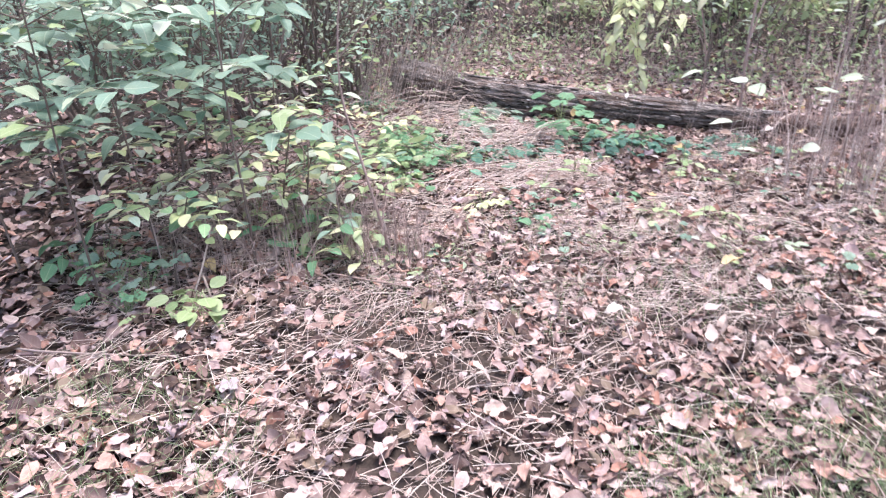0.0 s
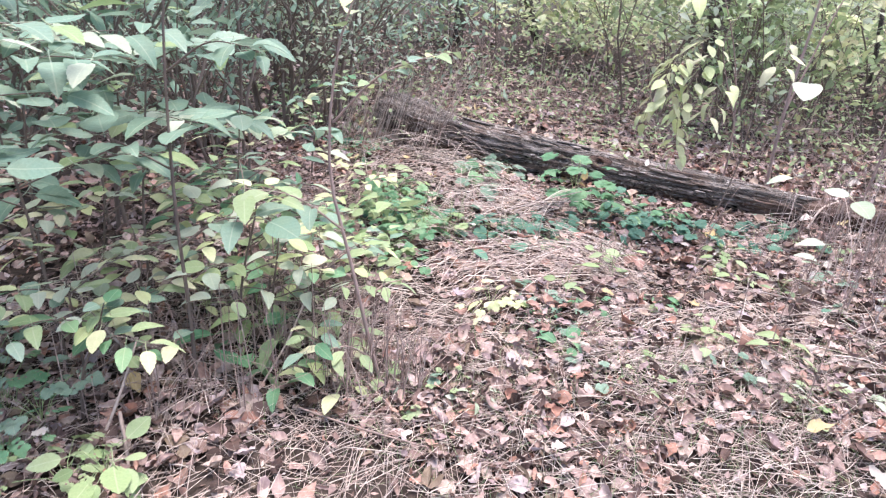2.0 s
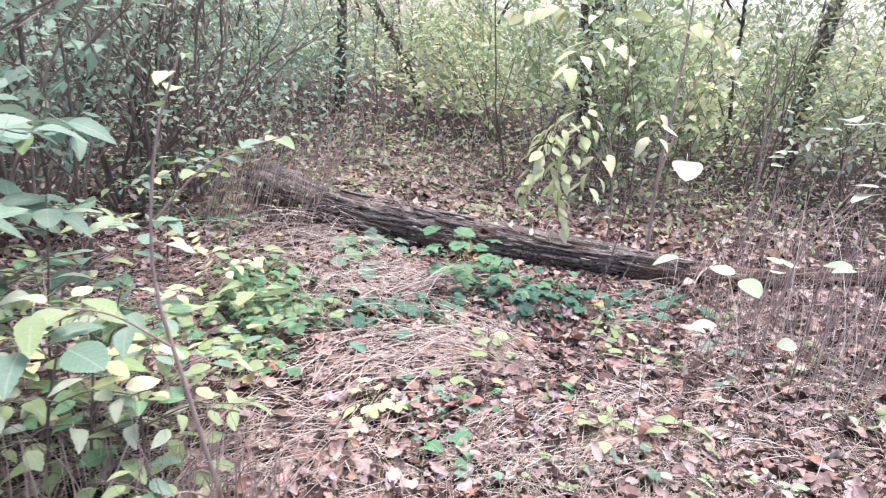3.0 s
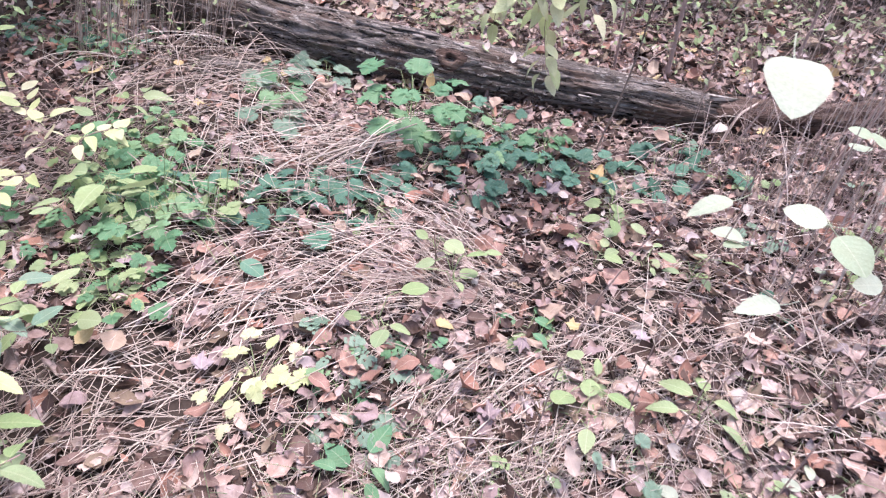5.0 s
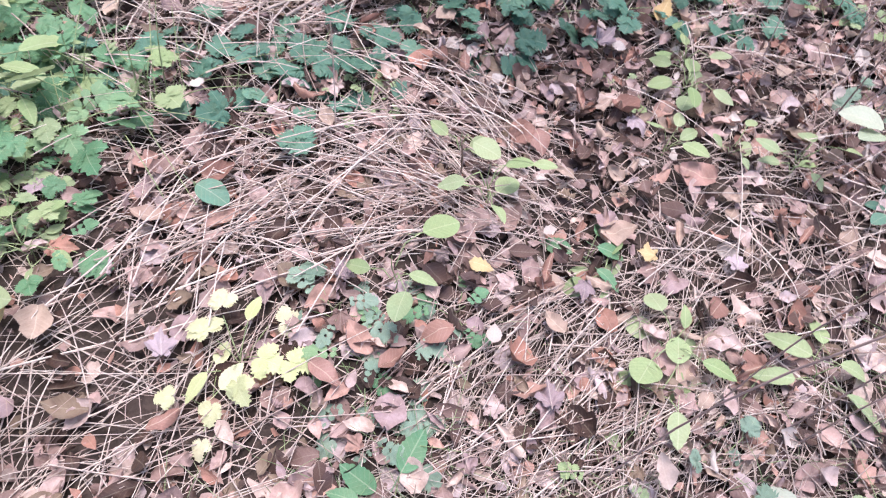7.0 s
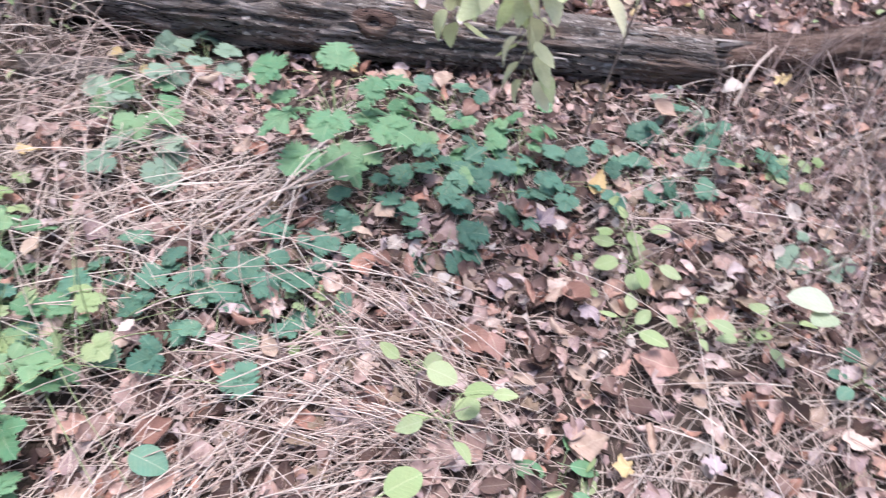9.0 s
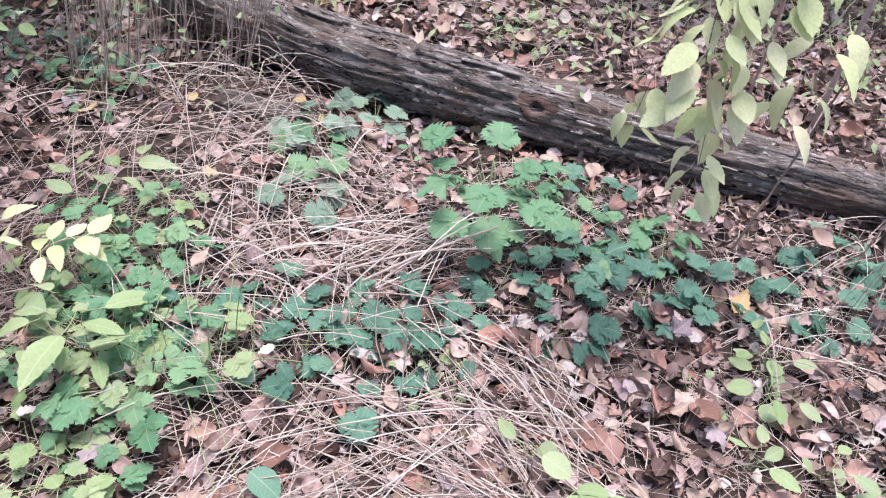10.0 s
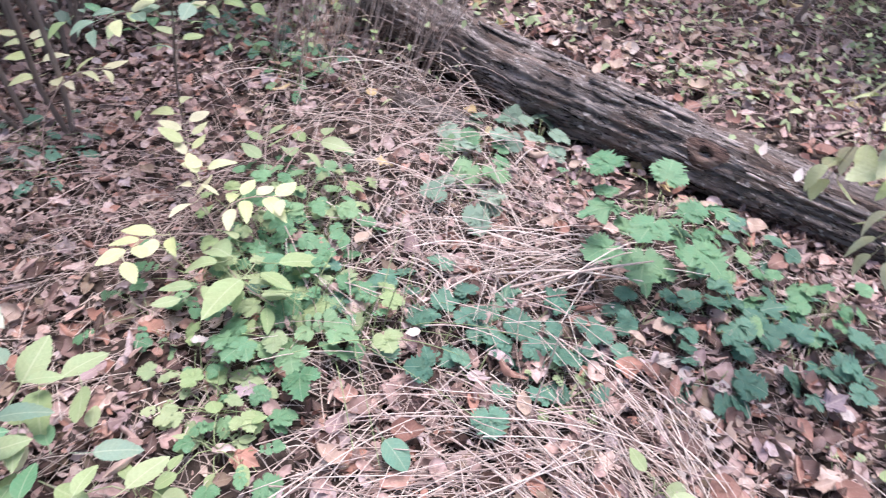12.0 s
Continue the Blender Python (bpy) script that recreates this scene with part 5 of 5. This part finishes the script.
# slender stalks with one or two leaves each, reflected skylight painted in as near-white
for x, y, z, n, sz in [(1.07, 3.0, 0.82, 1, 0.1), (1.21, 2.92, 0.6, 1, 0.095), (0.89, 2.85, 1.18, 1, 0.14), (1.26, 2.95, 0.77, 2, 0.1), (1.76, 3.14, 0.39, 1, 0.1), (1.62, 3.5, 0.26, 2, 0.09), (1.84, 3.05, 0.75, 2, 0.1), (1.22, 2.6, 1.33, 2, 0.1),
                       (2.1, 3.3, 1.05, 4, 0.1), (2.5, 3.7, 1.2, 5, 0.1), (2.3, 4.1, 1.0, 4, 0.09), (2.8, 4.4, 1.1, 5, 0.09), (2.0, 3.6, 0.6, 3, 0.09), (1.55, 2.45, 1.3, 2, 0.1)]:
    bx, by = x + rng.normal(0, 0.05), y + abs(rng.normal(0, 0.05))
    sapling("sapling", [[(bx, by, 0), (0.7 * bx + 0.3 * x, 0.7 * by + 0.3 * y, 0.5 * z), (x + 0.5 * sz + 0.02, y, z - 0.08), (x + 0.5 * sz + 0.02, y, z)]], [(0, 0.9 if n < 3 else 0.6, 1, n, sz, 0.02, -0.05)], S["round", "pale"] + S["ovate", "pale"][:1],
            "slender stalk with green leaves, whitish sheen put into their colour", M_STALK, 0.002)


# bare stems behind the log's thin end
for pts, th in (([(2.3, 5.2, 0), (2.28, 5.2, 0.6), (2.34, 5.25, 1.3), (2.36, 5.3, 2.0)], 0.014), ([(2.05, 5.35, 0), (2.0, 5.3, 0.5), (1.85, 5.25, 1.0), (1.6, 5.2, 1.5)], 0.008), ([(2.9, 5.0, 0), (2.92, 5.0, 0.6), (2.85, 5.05, 1.5)], 0.01), ([(2.45, 4.0, 0), (2.5, 4.0, 0.5), (2.62, 3.95, 1.1)], 0.007),
                ([(2.6, 4.2, 0), (2.75, 4.2, 0.5), (3.0, 4.2, 0.9)], 0.006)):
    x, y, z = pts[-1]
    sapling("bare_sapling", [pts, [pts[1], (x + 0.15, y, 0.5 * z + 0.3), (x + 0.3, y - 0.05, 0.7 * z + 0.3)]], [(1, 0.6, 1, 4, 0.07, 0.03, -0.1)], S["ovate", "light"], "bare brown sapling stem with few leaves", M_STALK, th)


# ---- shrubs, thickets and trees around ----
def grow(r, base, way, length, rad, depth, lines, tips, spread, up, root=None):
    """A limb of eight points and its forks, gathered into lines; leafy places into tips."""
    P, p, d = [base], Vector(base), Vector(way).normalized()
    for k in range(7):
        d = (d + Vector((r.normal(0, 0.13), r.normal(0, 0.13), r.normal(0, 0.08) + up))).normalized()
        p = p + d * (length / 7)
        P.append(tuple(p))
        if depth <= 1:
            tips.append((tuple(p), tuple(d)))
    lines.append((P, np.linspace(rad, rad * 0.45, 8), root))
    mine = len(lines) - 1
    if depth > 0:
        for k in range(int(r.integers(3, 5))):
            i = int(r.integers(2, 8))
            a = r.uniform(0, 6.283)
            side = Vector((math.cos(a), math.sin(a), r.uniform(-0.1, 0.5)))
            grow(r, P[i], d * 0.7 + side * spread, length * r.uniform(0.45, 0.7), rad * 0.5, depth - 1, lines, tips, spread, up * 0.6, (mine, i))


def woody(name, x, y, stems, height, rad, spread, leaves, leaf_size, key, label, category, seed, depth=2, bark=None, low=0.0, clump=0.12):
    r = np.random.default_rng(seed)
    z = gz(x, y)
    top = tagged(empty(name, x, y, z), label, category)
    tips = []
    for s in range(stems):
        lines = []
        a = r.uniform(0, 6.283)
        lean = r.uniform(0.05, 0.55) * spread if stems > 1 else 0.05
        grow(r, (0.1 * math.cos(a) * (stems > 1), 0.1 * math.sin(a) * (stems > 1), -0.03), (lean * math.cos(a), lean * math.sin(a), 1), height * r.uniform(0.7, 1.05), rad, depth, lines, tips, 0.9 * spread, 0.03)
        V, F, U = tubes([l[0] for l in lines], [l[1] for l in lines], 6)
        forks = [(q * 48 + e, q * 48 + (e + 1) % 6, l[2][0] * 48 + l[2][1] * 6 + e) for q, l in enumerate(lines) if l[2] for e in range(6)]
        if forks:
            F = np.concatenate([F, forks])
        child("trunk" if stems == 1 else "stem", mesh_from("stem", V, F, bark or M_TWIG, U), top)
    # the walked strip stays clear of foliage
    good = [t for t in tips if t[0][2] > low and not (abs(t[0][0] + x - 0.2) < 1.1 and -1.2 < t[0][1] + y < 4.0)]
    if leaves and good:
        pick = r.integers(0, len(good), leaves)
        P = np.array([good[i][0] for i in pick]) + r.normal(0, clump, (leaves, 3))
        P[:, 2] = np.maximum(P[:, 2], 0.06)
        V, F, U = scattered(SIMPLE, P, r.uniform(0.7, 1.2, leaves) * leaf_size, r.uniform(0, 6.283, leaves), r.normal(-0.35, 0.4, leaves), r.normal(0, 0.4, leaves))
        ob = child("foliage", mesh_from("foliage", V, F, M_LEAF[key, "island"], U), top)
        ob["kind"] = "stuff"
    return top


# dark many-stemmed shrub behind the log's far end, and its neighbours
for k, (x, y, n, h, lv, sz, key) in enumerate([(-1.05, 6.75, 10, 2.1, 1000, 0.06, "blue"), (-1.45, 6.25, 8, 1.7, 1100, 0.065, "pale"), (-1.6, 7.6, 8, 2.2, 1000, 0.06, "pale"), (-2.4, 6.9, 6, 2.0, 1100, 0.06, "pale"), (-0.8, 8.4, 6, 2.2, 500, 0.055, "mid"), (-3.2, 5.6, 6, 1.9, 1400, 0.075, "pale"), (-2.6, 4.6, 5, 1.5, 900, 0.085, "blue"),
                                               (-3.6, 7.9, 6, 2.3, 900, 0.06, "mid"), (-3.4, 3.6, 6, 1.7, 1000, 0.085, "blue"), (-1.9, 5.6, 5, 1.2, 700, 0.075, "blue")]):
    woody("shrub", x, y, n, h, 0.016, 0.8, lv, sz, key, "many-stemmed dark shrub with small grey-green leaves", "shrub", 300 + k)
# taller shrubs that shade the ground beside the path
for k, (x, y, h, lv) in enumerate([(-1.75, 4.1, 2.2, 420), (-1.45, 4.9, 2.3, 600), (-1.8, 5.6, 2.2, 500)]):
    woody("shrub", x, y, 4, h, 0.011, 0.4, lv, 0.085, "blue", "tall shrub with grey-green leaves over the litter", "shrub", 390 + k, low=0.75)
# light green shrubs beyond the log
for k, (x, y, n, h, lv, sz, key) in enumerate([(1.9, 7.2, 3, 2.0, 900, 0.085, "light"), (2.6, 6.6, 3, 1.7, 700, 0.1, "light"), (3.4, 8.2, 4, 2.2, 700, 0.08, "pale"), (4.4, 7.2, 4, 2.0, 700, 0.08, "light"), (5.6, 6.9, 4, 1.9, 600, 0.085, "yellow"),
                                               (5.8, 8.4, 4, 2.4, 800, 0.08, "pale"), (6.9, 5.4, 4, 2.0, 600, 0.08, "light"), (1.0, 11.0, 4, 2.2, 500, 0.07, "light"), (2.6, 10.5, 4, 2.4, 700, 0.08, "light")]):
    woody("shrub", x, y, n, h, 0.012, 0.75, lv, sz, key, "airy shrub with light yellow-green leaves", "shrub", 330 + k, low=0.3)
# thin upright saplings among the stalks
for k in range(15):
    r = np.random.default_rng(430 + k)
    x, y = r.uniform(2.3, 6.0), r.uniform(4.9, 8.2)
    woody("sapling", x, y, 2, r.uniform(1.2, 2.2), 0.007, 0.5, 130, 0.105, ("light", "pale", "yellow", "light")[k % 4], "thin upright sapling with sparse pale leaves", "sapling", 450 + k, 1, low=0.5, clump=0.08)
# trees
for k in range(46):
    r = np.random.default_rng(500 + k)
    a, d = radians(r.uniform(-52, 62)), r.uniform(8.5, 32)
    x, y = 0.3 + d * math.sin(a), 1.0 + d * math.cos(a)
    woody("tree", x, y, 1, r.uniform(4, 8), r.uniform(0.025, 0.085), 0.9, int(r.uniform(500, 1100)), 0.11, ("light", "pale", "light", "yellow")[k % 4], "slim woodland tree with pale green autumn leaves", "tree", 560 + k, 2, M_TRUNK, 1.2, 0.35)
for k, (x, y, rad) in enumerate([(3.72, 9.7, 0.15), (0.35, 12.6, 0.1), (-2.9, 10.5, 0.12), (6.4, 9.0, 0.12), (1.9, 13.5, 0.09)]):
    woody("tree", x, y, 1, 8, rad, 0.7, 900, 0.11, "light", "dark-barked woodland tree with thin crown", "tree", 640 + k, 2, M_TRUNK, 2.2, 0.4)
# understorey farther off, haze and background glare put into its pale leaf colours
for k in range(60):
    r = np.random.default_rng(700 + k)
    a, d = radians(r.uniform(-58, 66)), r.uniform(10, 30)
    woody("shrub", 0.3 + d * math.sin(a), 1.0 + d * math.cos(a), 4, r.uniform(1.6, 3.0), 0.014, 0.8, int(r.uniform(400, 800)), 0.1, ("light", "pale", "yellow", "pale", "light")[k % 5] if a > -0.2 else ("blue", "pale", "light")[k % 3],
          "distant woodland shrub, pale green with haze put into the colour", "shrub", 760 + k, 1, None, 0.2, 0.25)
# low undergrowth that hides the far ground
def undergrowth(n, near, far, lo, hi, top, size, key, label, seed):
    r = np.random.default_rng(seed)
    m = n // 45
    a, d = np.radians(r.uniform(lo, hi, m)), near + (far - near) * r.uniform(0, 1, m) ** 1.3
    c = np.repeat(np.stack([0.3 + d * np.sin(a), 1.0 + d * np.cos(a), r.uniform(0.15, 1, m) * top], 1), 45, 0)
    P = c + r.normal(0, 1, c.shape) * np.array([0.4, 0.4, 0.22])
    P[:, 2] = np.abs(P[:, 2]) + ground_z(P[:, 0], P[:, 1]) + 0.02
    k = len(P)
    V, F, U = scattered(SIMPLE, P, r.uniform(0.7, 1.3, k) * size, r.uniform(0, 6.283, k), r.normal(-0.3, 0.4, k), r.normal(0, 0.4, k))
    return tagged(new("undergrowth", mesh_from("undergrowth", V, F, M_LEAF[key, "island"], U)), label, "undergrowth", kind="stuff")


undergrowth(16000, 9.5, 26, -20, 62, 1.5, 0.12, "light", "pale green undergrowth deep in the wood", 41)
undergrowth(12000, 9, 24, 4, 64, 1.7, 0.12, "yellow", "yellow-green undergrowth deep in the wood", 42)
undergrowth(14000, 7, 22, -62, 0, 1.6, 0.1, "blue", "grey-green undergrowth deep in the wood", 43)
undergrowth(4500, 5, 9, -22, 45, 0.05, 0.05, "light", "small green seedlings behind the log", 45)
# bright haze of the far wood, painted as very pale leaves
undergrowth(9000, 14, 34, -60, 64, 2.4, 0.18, "pale", "foliage at the wood's far edge, paled for haze and glare", 44)

# woods behind and beside the walker
for k in range(26):
    r = np.random.default_rng(900 + k)
    a, d = radians(r.uniform(75, 290)), r.uniform(5, 16)
    woody("tree", 0.3 + d * math.sin(a), 1.0 + d * math.cos(a), 1, r.uniform(5, 8), r.uniform(0.05, 0.12), 0.9, 900, 0.14, ("light", "mid", "yellow")[k % 3], "woodland tree with thinning green leaves", "tree", 960 + k, 2, M_TRUNK, 1.0, 0.5)

# ---- single leaves of the litter, near the walk ----
kinds = [leaf_mesh("leaf", s, M_PIECE) for s in CRISP + WILTED[:3] + MAPLE[2:]]
for k in range(300):
    ob = child("leaf", kinds[k % len(kinds)], ground)
    lay(ob, rng.uniform(-0.7, 1.8), rng.uniform(2.6, 4.6), rng.uniform(0.045, 0.09), 0.05, 0.35)
